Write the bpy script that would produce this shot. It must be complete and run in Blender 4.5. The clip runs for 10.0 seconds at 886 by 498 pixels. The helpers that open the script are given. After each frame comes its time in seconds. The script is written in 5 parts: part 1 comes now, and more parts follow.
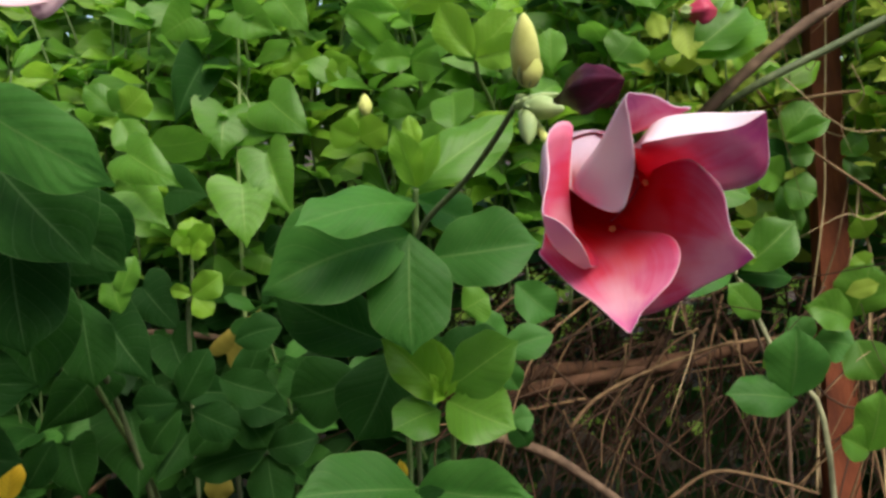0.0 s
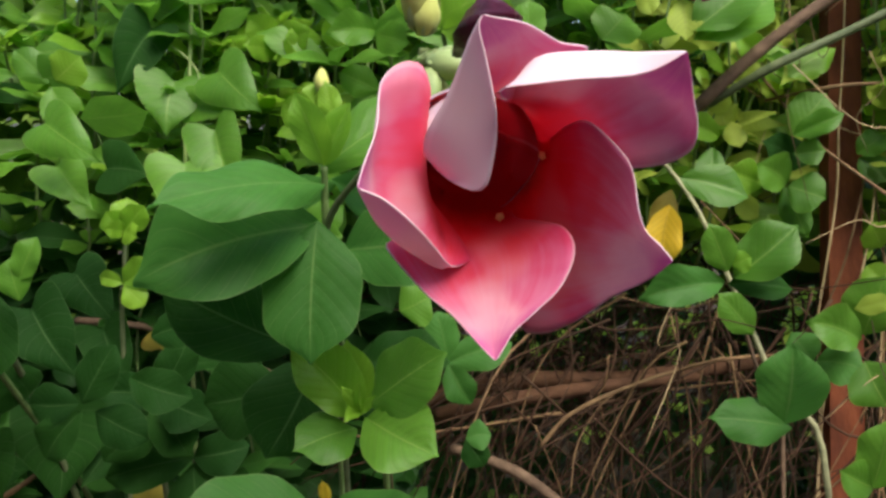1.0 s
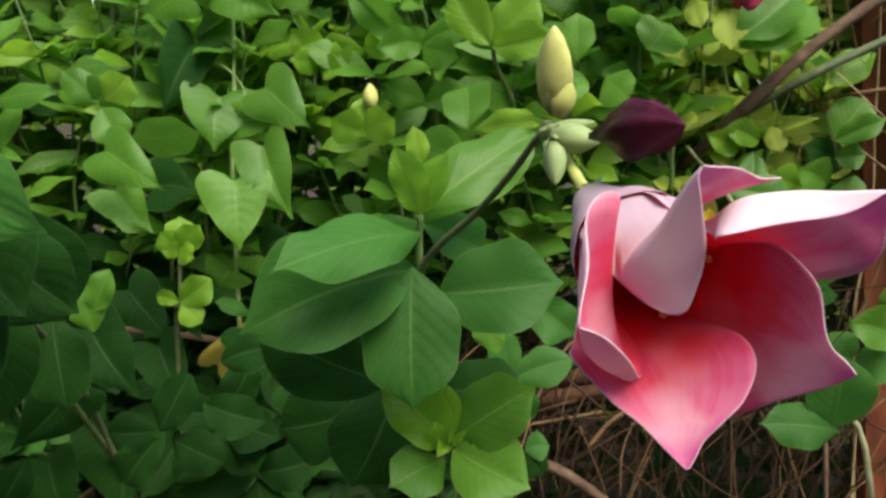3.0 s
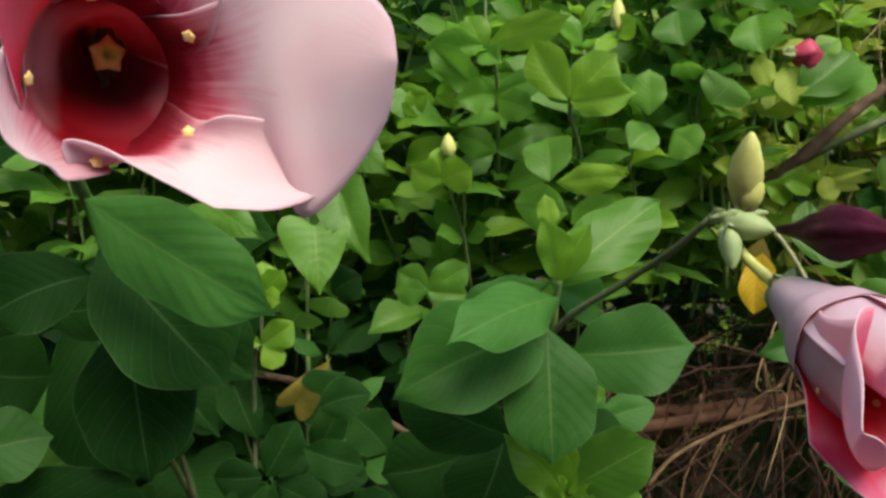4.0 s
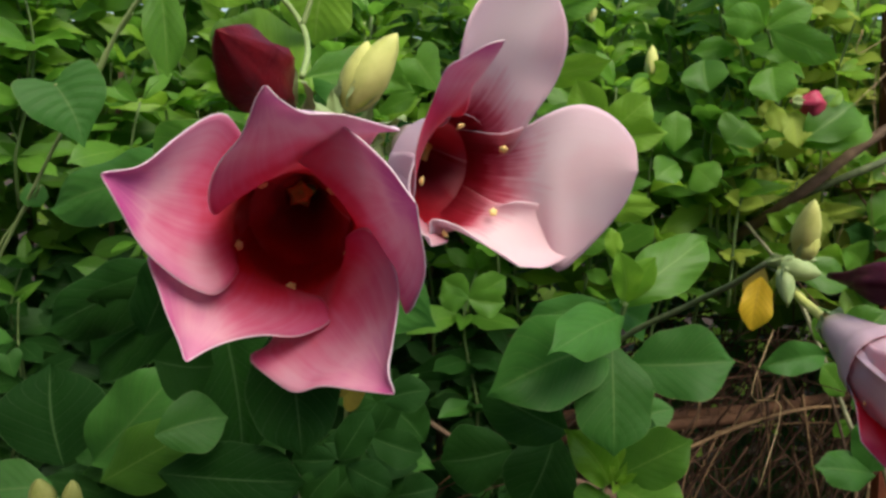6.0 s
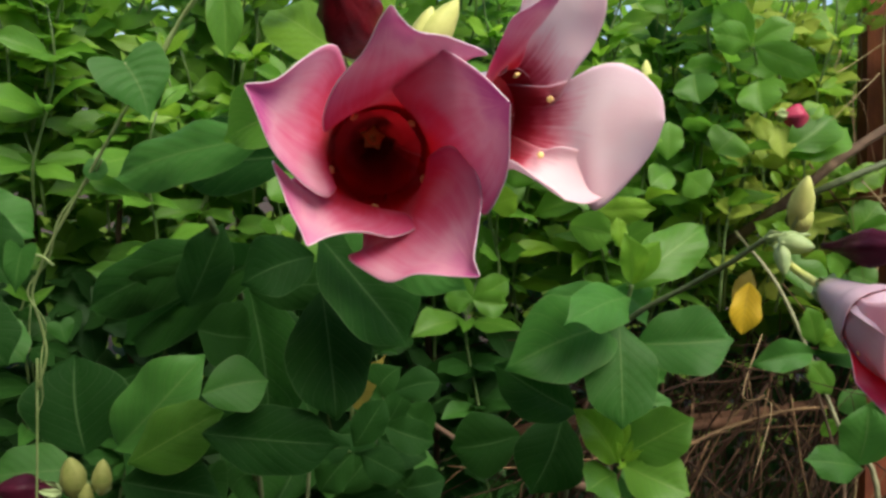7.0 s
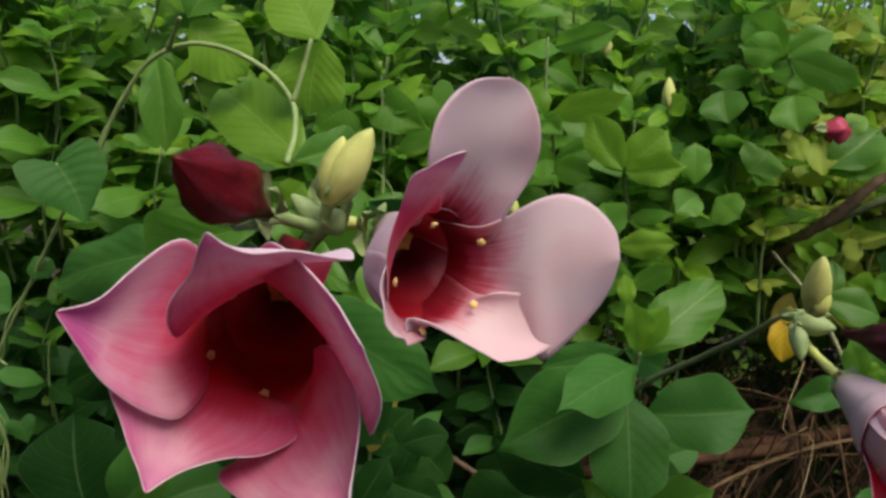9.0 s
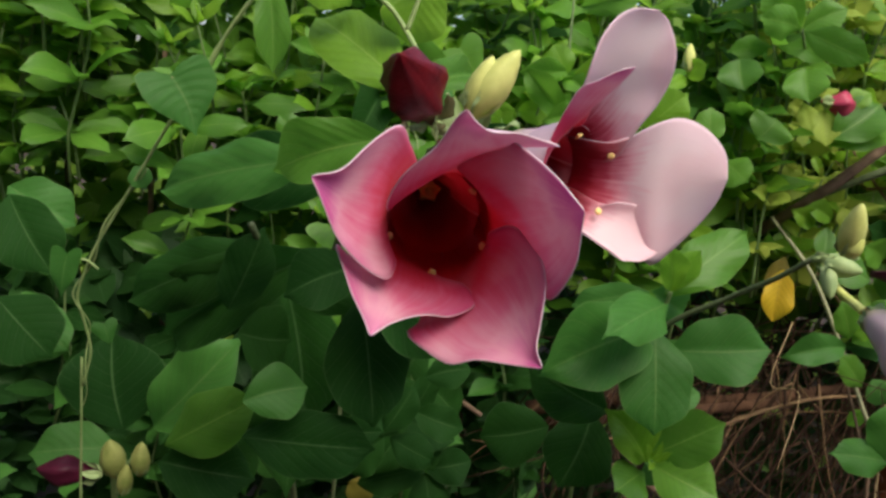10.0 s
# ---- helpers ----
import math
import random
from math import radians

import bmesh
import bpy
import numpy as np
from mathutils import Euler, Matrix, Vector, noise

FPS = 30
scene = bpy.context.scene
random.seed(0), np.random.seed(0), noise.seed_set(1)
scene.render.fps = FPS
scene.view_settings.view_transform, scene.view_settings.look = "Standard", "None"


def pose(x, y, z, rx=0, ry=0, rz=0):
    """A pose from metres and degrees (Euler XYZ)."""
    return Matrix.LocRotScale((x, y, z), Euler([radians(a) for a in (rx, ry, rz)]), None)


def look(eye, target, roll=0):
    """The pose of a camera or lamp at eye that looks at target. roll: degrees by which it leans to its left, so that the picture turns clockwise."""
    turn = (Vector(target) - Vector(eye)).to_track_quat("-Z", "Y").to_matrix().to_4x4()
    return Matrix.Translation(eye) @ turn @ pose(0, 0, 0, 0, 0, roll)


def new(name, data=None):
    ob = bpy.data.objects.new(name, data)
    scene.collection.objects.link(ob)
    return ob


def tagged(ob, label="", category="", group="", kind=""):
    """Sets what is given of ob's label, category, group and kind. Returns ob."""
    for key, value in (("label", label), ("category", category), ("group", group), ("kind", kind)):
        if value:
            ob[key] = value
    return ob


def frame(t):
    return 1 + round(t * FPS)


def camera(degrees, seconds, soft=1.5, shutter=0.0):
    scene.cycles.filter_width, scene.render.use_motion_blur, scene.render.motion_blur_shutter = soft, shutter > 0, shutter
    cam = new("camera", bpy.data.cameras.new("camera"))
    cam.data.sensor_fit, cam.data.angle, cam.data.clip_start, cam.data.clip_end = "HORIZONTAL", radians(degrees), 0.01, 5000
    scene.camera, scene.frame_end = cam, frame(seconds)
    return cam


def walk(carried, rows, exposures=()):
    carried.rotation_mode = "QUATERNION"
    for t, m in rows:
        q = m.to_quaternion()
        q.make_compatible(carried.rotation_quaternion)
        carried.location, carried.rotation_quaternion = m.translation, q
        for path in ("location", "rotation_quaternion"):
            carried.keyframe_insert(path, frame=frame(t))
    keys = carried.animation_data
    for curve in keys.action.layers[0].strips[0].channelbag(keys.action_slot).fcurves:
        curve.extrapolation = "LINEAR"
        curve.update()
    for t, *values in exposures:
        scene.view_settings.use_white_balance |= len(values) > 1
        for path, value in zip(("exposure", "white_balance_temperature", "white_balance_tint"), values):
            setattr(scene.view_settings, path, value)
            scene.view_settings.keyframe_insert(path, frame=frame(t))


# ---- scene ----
# The camera and its way: seconds, eye, yaw, pitch and roll in degrees.
cam = camera(57.94, 10.0, soft=2.9)
PATH = [
    (0, -0.0003, -0.0054, 1.0018, -0.11, -7.92, -0.64),
    (0.5, 0.0522, 0.0425, 1.0041, 2.28, -8.16, -0.81),
    (1, 0.0714, 0.0913, 0.9862, 1.60, -8.16, 1.21),
    (1.5, 0.0772, 0.1198, 0.9860, 2.18, -8.48, 1.01),
    (2, 0.1018, 0.1214, 0.9845, 2.93, -7.78, 0.58),
    (2.2, 0.0901, 0.1150, 0.9919, 2.45, -8.51, 0.73),
    (3.3, -0.0255, 0.0696, 1.0480, 0.70, -10.52, 0.17),
    (3.5, -0.0427, 0.0600, 1.0530, 0.66, -10.52, 0.34),
    (4, -0.1040, 0.0615, 1.0730, -0.52, -9.26, 0.89),
    (4.5, -0.1519, 0.0406, 1.0973, -1.18, -8.60, 1.92),
    (5, -0.1843, 0.0215, 1.0914, -0.85, -8.24, 2.79),
    (5.2, -0.2055, 0.0016, 1.1088, -1.17, -8.88, 3.71),
    (6.3, -0.2072, -0.0361, 1.1027, -3.77, -9.39, 3.43),
    (6.5, -0.2112, -0.0436, 1.1183, -3.78, -9.07, 2.97),
    (7, -0.2385, -0.0801, 1.0656, -4.37, -6.74, 4.17),
    (7.5, -0.2500, -0.0779, 1.0708, -4.48, -6.65, 3.69),
    (8, -0.2044, -0.0338, 1.1128, -2.13, -7.76, 2.95),
    (8.5, -0.2377, -0.0413, 1.1420, -3.30, -9.36, 4.30),
    (9, -0.1860, -0.0246, 1.1347, -0.55, -8.49, 2.36),
    (9.5, -0.1922, -0.0231, 1.1768, -0.83, -11.53, 4.83),
    (10, -0.2561, -0.0688, 1.1114, -3.15, -10.77, 5.69),
]
walk(cam, [(t, pose(x, y, z, 90 + pitch, 0, yaw) @ pose(0, 0, 0, 0, 0, roll)) for t, x, y, z, yaw, pitch, roll in PATH],
     [(0.0, 0.83), (0.5, 0.77), (1.0, 0.93), (2.0, 0.87), (3.5, 0.77), (4.5, 0.51), (5.0, 0.44), (6.5, 0.59), (7.0, 0.74), (7.5, 0.70), (8.5, 0.27), (9.0, 0.19), (9.5, 0.40), (10.0, 0.52)])

# ---- daylight: late-afternoon sky with a weak, veiled sun ----
world = bpy.data.worlds.new("sky")
scene.world = world
world.use_nodes = True
wn, wl = world.node_tree.nodes, world.node_tree.links
sky = wn.new("ShaderNodeTexSky")
SUN_HIGH, SUN_FROM = 57, 150  # degrees above the horizon, compass from north (y) to east (x)
sky.sky_type, sky.sun_disc, sky.sun_elevation, sky.sun_rotation = "NISHITA", False, radians(SUN_HIGH), radians(SUN_FROM)
sky.air_density, sky.dust_density = 1.0, 3.0
wl.new(sky.outputs[0], wn["Background"].inputs[0])
wn["Background"].inputs[1].default_value = 0.15
sun = new("sun", bpy.data.lights.new("sun", "SUN"))
sun.data.energy, sun.data.angle, sun.data.color = 2.6, radians(40), (1.0, 0.93, 0.78)
sun.matrix_world = look((2 * math.sin(radians(SUN_FROM)) * math.cos(radians(SUN_HIGH)), 2 * math.cos(radians(SUN_FROM)) * math.cos(radians(SUN_HIGH)), 2 * math.sin(radians(SUN_HIGH))), (0, 0, 0))


# ---- materials ----
def nodes_of(name):
    m = bpy.data.materials.new(name)
    m.use_nodes = True
    n, l = m.node_tree.nodes, m.node_tree.links
    return m, n, l, n["Principled BSDF"]


def node(n, kind, **values):
    made = n.new("ShaderNode" + kind)
    for k, v in values.items():
        made.inputs[k.replace("_", " ")].default_value = v
    return made


def ramp(n, l, source, stops):
    r = n.new("ShaderNodeValToRGB")
    while len(r.color_ramp.elements) < len(stops):
        r.color_ramp.elements.new(0.5)
    for e, (at, c) in zip(r.color_ramp.elements, stops):
        e.position, e.color = at, (*c, 1)
    l.new(source, r.inputs[0])
    return r.outputs[0]


def mixed(n, l, fac, a, b, how="MIX"):
    m = n.new("ShaderNodeMix")
    m.data_type, m.blend_type = "RGBA", how
    for k, v in ((0, fac), (6, a), (7, b)):
        if isinstance(v, (int, float)):
            m.inputs[k].default_value = v
        elif isinstance(v, tuple):
            m.inputs[k].default_value = (*v, 1)
        else:
            l.new(v, m.inputs[k])
    return m.outputs[2]


def calc(n, l, how, a, b=0.0):
    m = n.new("ShaderNodeMath")
    m.operation = how
    for k, v in ((0, a), (1, b)):
        if isinstance(v, (int, float)):
            m.inputs[k].default_value = v
        else:
            l.new(v, m.inputs[k])
    return m.outputs[0]


def bump(n, l, bsdf, height, strength, distance):
    b = node(n, "Bump", Strength=strength, Distance=distance)
    l.new(height, b.inputs["Height"])
    l.new(b.outputs[0], bsdf.inputs["Normal"])
    return b.outputs[0]


def see_through(m, n, l, bsdf, colour, share):
    """Adds light that passes through a thin blade."""
    t = n.new("ShaderNodeBsdfTranslucent")
    l.new(colour, t.inputs[0])
    mix = node(n, "MixShader", Fac=share)
    l.new(bsdf.outputs[0], mix.inputs[1])
    l.new(t.outputs[0], mix.inputs[2])
    l.new(mix.outputs[0], n["Material Output"].inputs[0])


def leaf_material(name, dark, light, vein, gloss=0.52, islands=False, spec=0.2):
    m, n, l, p = nodes_of(name)
    uv = n.new("ShaderNodeTexCoord")
    parts = n.new("ShaderNodeSeparateXYZ")
    l.new(uv.outputs["UV"], parts.inputs[0])
    side = calc(n, l, "ABSOLUTE", calc(n, l, "SUBTRACT", parts.outputs[0], 0.5))
    along = parts.outputs[1]
    mid = calc(n, l, "LESS_THAN", side, 0.012)
    rim = calc(n, l, "GREATER_THAN", side, 0.486)
    run = calc(n, l, "SUBTRACT", calc(n, l, "MULTIPLY", along, 8.0), calc(n, l, "MULTIPLY", side, 5.0))
    wave = calc(n, l, "ABSOLUTE", calc(n, l, "SUBTRACT", calc(n, l, "FRACT", run), 0.5))
    lateral = calc(n, l, "LESS_THAN", wave, 0.028)
    if islands:
        chance = n.new("ShaderNodeNewGeometry").outputs["Random Per Island"]
    else:
        chance = n.new("ShaderNodeObjectInfo").outputs["Random"]
    large = node(n, "TexNoise", Scale=28.0, Detail=3.0)
    world_at = n.new("ShaderNodeNewGeometry")
    l.new(world_at.outputs["Position"], large.inputs["Vector"])
    fine = node(n, "TexNoise", Scale=420.0, Detail=2.0)
    l.new(world_at.outputs["Position"], fine.inputs["Vector"])
    pick = calc(n, l, "ADD", calc(n, l, "MULTIPLY", chance, 0.65), calc(n, l, "MULTIPLY", large.outputs[0], 0.45))
    base = ramp(n, l, pick, ((0.12, dark), (0.95, light)))
    base = mixed(n, l, calc(n, l, "MULTIPLY", fine.outputs[0], 0.30), base, tuple(0.55 * c for c in dark))
    web = node(n, "TexVoronoi", Scale=26.0)
    web.feature = "DISTANCE_TO_EDGE"
    l.new(uv.outputs["UV"], web.inputs["Vector"])
    thread = calc(n, l, "LESS_THAN", web.outputs["Distance"], 0.05)
    base = mixed(n, l, calc(n, l, "MULTIPLY", thread, 0.07), base, vein)
    pool = calc(n, l, "MULTIPLY", calc(n, l, "SUBTRACT", 0.5, wave), 0.55)
    base = mixed(n, l, pool, base, tuple(0.62 * c for c in dark))
    base = mixed(n, l, calc(n, l, "MULTIPLY", lateral, 0.34), base, vein)
    base = mixed(n, l, calc(n, l, "MULTIPLY", calc(n, l, "ADD", mid, calc(n, l, "MULTIPLY", rim, 0.6)), 0.58), base, vein)
    l.new(base, p.inputs["Base Color"])
    p.inputs["Roughness"].default_value = gloss
    p.inputs["Specular IOR Level"].default_value = spec
    quilt = calc(n, l, "ADD", calc(n, l, "MULTIPLY", wave, 1.0), calc(n, l, "MULTIPLY", fine.outputs[0], 0.25))
    bump(n, l, p, quilt, 0.24, 0.0020)
    see_through(m, n, l, p, mixed(n, l, 0.5, base, tuple(min(1, 2.2 * c) for c in light)), 0.40)
    return m


LEAF = leaf_material("leaf green", (0.034, 0.125, 0.018), (0.076, 0.240, 0.040), (0.16, 0.28, 0.08))
# Deep green, darkened to carry the shade low down as well.
LEAF_DEEP = leaf_material("leaf deep green, also for shade", (0.009, 0.042, 0.008), (0.025, 0.092, 0.013), (0.09, 0.18, 0.06), 0.6, spec=0.06)
LEAF_MID = leaf_material("hedge leaf green", (0.050, 0.16, 0.014), (0.145, 0.345, 0.034), (0.26, 0.40, 0.09), 0.45, spec=0.32)
# Young leaves; also used where light on a leaf is put into its colour.
LEAF_BRIGHT = leaf_material("young and sunlit leaf yellow green", (0.11, 0.27, 0.016), (0.24, 0.44, 0.034), (0.34, 0.48, 0.10), 0.45, spec=0.32)
LEAF_PALE = leaf_material("pale leaf", (0.24, 0.36, 0.04), (0.42, 0.52, 0.09), (0.24, 0.28, 0.07))
LEAF_YELLOW = leaf_material("yellowed leaf", (0.74, 0.46, 0.02), (0.88, 0.62, 0.05), (0.40, 0.22, 0.03))
LEAF_WITHER = leaf_material("withering leaf", (0.22, 0.20, 0.03), (0.36, 0.27, 0.06), (0.20, 0.12, 0.03))
# Brighter yellow-green: the sunlight beyond the hedge is in this colour.
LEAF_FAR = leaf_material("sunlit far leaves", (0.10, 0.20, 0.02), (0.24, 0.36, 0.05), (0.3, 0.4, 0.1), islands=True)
# Darker twin of the hedge leaf mass below; the shade is in its colour.
LEAF_MASS_SHADED = leaf_material("shaded leaf mass", (0.012, 0.055, 0.012), (0.036, 0.12, 0.020), (0.10, 0.2, 0.07), islands=True)
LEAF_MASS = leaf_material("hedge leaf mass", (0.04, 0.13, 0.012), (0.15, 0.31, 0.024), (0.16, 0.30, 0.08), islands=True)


def petal_material(name, stops, streak, share=0.25, mauve=(0.62, 0.14, 0.25), pale_edge=0.7, tint=None):
    m, n, l, p = nodes_of(name)
    uv = n.new("ShaderNodeTexCoord")
    parts = n.new("ShaderNodeSeparateXYZ")
    l.new(uv.outputs["UV"], parts.inputs[0])
    stretch = n.new("ShaderNodeMapping")
    stretch.inputs["Scale"].default_value = (26.0, 2.2, 1.0)
    l.new(uv.outputs["UV"], stretch.inputs[0])
    lines = node(n, "TexNoise", Scale=1.0, Detail=4.0)
    l.new(stretch.outputs[0], lines.inputs["Vector"])
    cloud = node(n, "TexNoise", Scale=70.0, Detail=2.0)
    l.new(uv.outputs["Object"], cloud.inputs["Vector"])
    at = calc(n, l, "ADD", parts.outputs[1], calc(n, l, "MULTIPLY", calc(n, l, "SUBTRACT", lines.outputs[0], 0.5), streak))
    at = calc(n, l, "ADD", at, calc(n, l, "MULTIPLY", calc(n, l, "SUBTRACT", cloud.outputs[0], 0.5), 0.30))
    base = ramp(n, l, at, stops)
    side = calc(n, l, "ABSOLUTE", calc(n, l, "SUBTRACT", parts.outputs[0], 0.5))
    rim = calc(n, l, "MULTIPLY", calc(n, l, "MULTIPLY", calc(n, l, "POWER", calc(n, l, "MULTIPLY", side, 2.0), 2.5), parts.outputs[1]), 0.55)
    base = mixed(n, l, calc(n, l, "MINIMUM", rim, 0.68), base, mauve)
    patch = node(n, "TexNoise", Scale=38.0, Detail=1.0)
    l.new(uv.outputs["Object"], patch.inputs["Vector"])
    glow = calc(n, l, "MULTIPLY", calc(n, l, "MAXIMUM", calc(n, l, "MULTIPLY", calc(n, l, "SUBTRACT", patch.outputs[0], 0.48), 4.5), 0.0), calc(n, l, "POWER", parts.outputs[1], 2.0))
    base = mixed(n, l, calc(n, l, "MINIMUM", glow, 0.34), base, (0.92, 0.66, 0.70))
    edge = calc(n, l, "MULTIPLY", calc(n, l, "GREATER_THAN", side, 0.491), calc(n, l, "MULTIPLY", parts.outputs[1], pale_edge))
    base = mixed(n, l, edge, base, (0.90, 0.76, 0.78))
    l.new(base, p.inputs["Base Color"])
    p.inputs["Roughness"].default_value = 0.55
    p.inputs["Specular IOR Level"].default_value = 0.25
    p.inputs["Sheen Weight"].default_value = 0.06
    bump(n, l, p, lines.outputs[0], 0.25, 0.0006)
    see_through(m, n, l, p, mixed(n, l, 1.0, base, tint) if tint else base, share)
    return m


PETAL_ROSE = petal_material("petal rose inside", ((0.0, (0.56, 0.004, 0.008)), (0.14, (0.66, 0.006, 0.012)), (0.26, (0.80, 0.014, 0.028)), (0.40, (0.78, 0.036, 0.085)), (0.52, (0.78, 0.085, 0.185)), (0.66, (0.80, 0.21, 0.35)), (0.80, (0.86, 0.43, 0.55)), (0.93, (0.73, 0.20, 0.44)), (1.0, (0.62, 0.11, 0.39))), 0.20, 0.45, (0.58, 0.052, 0.27), 0.35)
PETAL_DEEP = petal_material("petal deep rose inside", ((0.0, (0.58, 0.004, 0.008)), (0.14, (0.72, 0.006, 0.011)), (0.28, (0.86, 0.012, 0.022)), (0.46, (0.84, 0.030, 0.058)), (0.60, (0.82, 0.075, 0.150)), (0.73, (0.80, 0.18, 0.32)), (0.84, (0.83, 0.33, 0.48)), (0.94, (0.71, 0.17, 0.42)), (1.0, (0.61, 0.11, 0.40))), 0.20, 0.45, (0.58, 0.052, 0.27), 0.35)
PETAL_BLUSH = petal_material("petal blush inside", ((0.0, (0.30, 0.004, 0.014)), (0.15, (0.42, 0.012, 0.035)), (0.25, (0.62, 0.10, 0.16)), (0.36, (0.86, 0.46, 0.53)), (0.50, (0.95, 0.80, 0.81)), (1.0, (0.95, 0.84, 0.85))), 0.24, 0.58, (0.90, 0.66, 0.75))
PETAL_BACK = petal_material("petal outside", ((0.0, (0.60, 0.45, 0.56)), (0.30, (0.70, 0.55, 0.65)), (0.60, (0.86, 0.74, 0.80)), (1.0, (0.86, 0.70, 0.78))), 0.20, 0.34, (0.78, 0.54, 0.71))
PETAL_TUBE = petal_material("tube outside", ((0.0, (0.56, 0.50, 0.14)), (0.16, (0.58, 0.50, 0.30)), (0.34, (0.60, 0.48, 0.54)), (1.0, (0.60, 0.45, 0.56))), 0.15, 0.34)
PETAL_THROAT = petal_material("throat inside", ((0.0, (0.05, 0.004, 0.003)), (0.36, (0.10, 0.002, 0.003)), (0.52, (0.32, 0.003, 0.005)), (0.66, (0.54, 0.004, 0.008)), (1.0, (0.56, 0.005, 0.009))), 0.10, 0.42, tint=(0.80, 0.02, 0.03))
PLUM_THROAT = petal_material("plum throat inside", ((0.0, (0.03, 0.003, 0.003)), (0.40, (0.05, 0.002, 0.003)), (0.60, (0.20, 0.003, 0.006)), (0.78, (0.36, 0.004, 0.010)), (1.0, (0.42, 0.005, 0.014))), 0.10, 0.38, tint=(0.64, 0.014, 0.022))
for throat_skin in (PETAL_THROAT, PLUM_THROAT):
    throat_skin.node_tree.nodes["Principled BSDF"].inputs["Sheen Weight"].default_value = 0.0
    throat_skin.node_tree.nodes["Principled BSDF"].inputs["Specular IOR Level"].default_value = 0.1


def skin(name, low, high, scale=120.0, rough=0.5, relief=0.2, stretch=(1, 1, 1), metal=0.0, grain=0.3):
    m, n, l, p = nodes_of(name)
    at = n.new("ShaderNodeTexCoord")
    turn = n.new("ShaderNodeMapping")
    turn.inputs["Scale"].default_value = stretch
    l.new(at.outputs["Object"], turn.inputs[0])
    a = node(n, "TexNoise", Scale=scale, Detail=5.0)
    b = node(n, "TexNoise", Scale=scale * 9, Detail=2.0)
    l.new(turn.outputs[0], a.inputs["Vector"])
    l.new(turn.outputs[0], b.inputs["Vector"])
    base = ramp(n, l, a.outputs[0], ((0.32, low), (0.70, high)))
    base = mixed(n, l, calc(n, l, "MULTIPLY", b.outputs[0], grain), base, tuple(0.5 * c for c in low))
    l.new(base, p.inputs["Base Color"])
    p.inputs["Roughness"].default_value, p.inputs["Metallic"].default_value = rough, metal
    bump(n, l, p, calc(n, l, "ADD", a.outputs[0], calc(n, l, "MULTIPLY", b.outputs[0], 0.4)), relief, 0.004)
    p.inputs["Specular IOR Level"].default_value = 0.3
    return m


STEM_GREEN = skin("green stem", (0.10, 0.17, 0.05), (0.18, 0.26, 0.09), 90, 0.5)
STEM_DARK = skin("dull green stem", (0.075, 0.105, 0.045), (0.15, 0.18, 0.085), 90, 0.55)
STEM_GREY = skin("grey-green woody stem", (0.20, 0.20, 0.11), (0.36, 0.35, 0.20), 70, 0.7, 0.4)
STEM_VINE = skin("pale vine stem", (0.22, 0.32, 0.10), (0.36, 0.46, 0.18), 90, 0.5)
BARK = skin("brown bark", (0.10, 0.062, 0.040), (0.20, 0.13, 0.085), 60, 0.85, 0.6)
BARK_RED = skin("reddish dead wood", (0.085, 0.040, 0.022), (0.17, 0.083, 0.046), 40, 0.85, 0.6)
STRAW_PALE = skin("bleached straw", (0.42, 0.30, 0.15), (0.66, 0.50, 0.28), 60, 0.8, 0.3)
STRAW = skin("dry straw stem", (0.12, 0.068, 0.034), (0.24, 0.15, 0.072), 60, 0.8, 0.4)
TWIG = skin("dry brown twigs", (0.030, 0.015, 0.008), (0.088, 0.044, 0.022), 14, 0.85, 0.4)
BUD_RED = skin("dark red bud", (0.045, 0.002, 0.004), (0.145, 0.005, 0.010), 60, 0.42, 0.15, grain=0.15)
BUD_PLUM = skin("plum bud", (0.026, 0.003, 0.009), (0.075, 0.009, 0.024), 60, 0.42, 0.15, grain=0.15)
for petal_skin in (BUD_RED, BUD_PLUM):
    petal_skin.node_tree.nodes["Principled BSDF"].inputs["Specular IOR Level"].default_value = 0.12
BUD_ROSE = skin("rose bud", (0.34, 0.02, 0.06), (0.45, 0.05, 0.11), 60, 0.45, 0.15, grain=0.15)
BUD_LIME = skin("pale lime bud", (0.46, 0.50, 0.13), (0.64, 0.66, 0.22), 90, 0.5, 0.15, grain=0.12)
POD = skin("yellow-green pod", (0.22, 0.27, 0.06), (0.40, 0.40, 0.13), 70, 0.6, 0.3)
SEPAL = skin("pale green sepal", (0.24, 0.34, 0.13), (0.38, 0.46, 0.20), 90, 0.5, 0.15, grain=0.2)
STAMEN = skin("yellow stamen", (0.93, 0.70, 0.12), (0.97, 0.82, 0.26), 90, 0.6, grain=0.04)
SPOT = skin("cream spot", (0.86, 0.58, 0.20), (0.92, 0.72, 0.32), 200, 0.6)
RUST = skin("rusted iron", (0.10, 0.026, 0.012), (0.27, 0.074, 0.028), 34, 0.85, 0.5, (1, 1, 0.4))
PLASTER = skin("weathered grey plaster", (0.20, 0.19, 0.17), (0.32, 0.30, 0.27), 5, 0.9, 0.5)
SOIL = skin("dark soil and litter", (0.022, 0.015, 0.009), (0.075, 0.048, 0.028), 16, 0.95, 1.0)


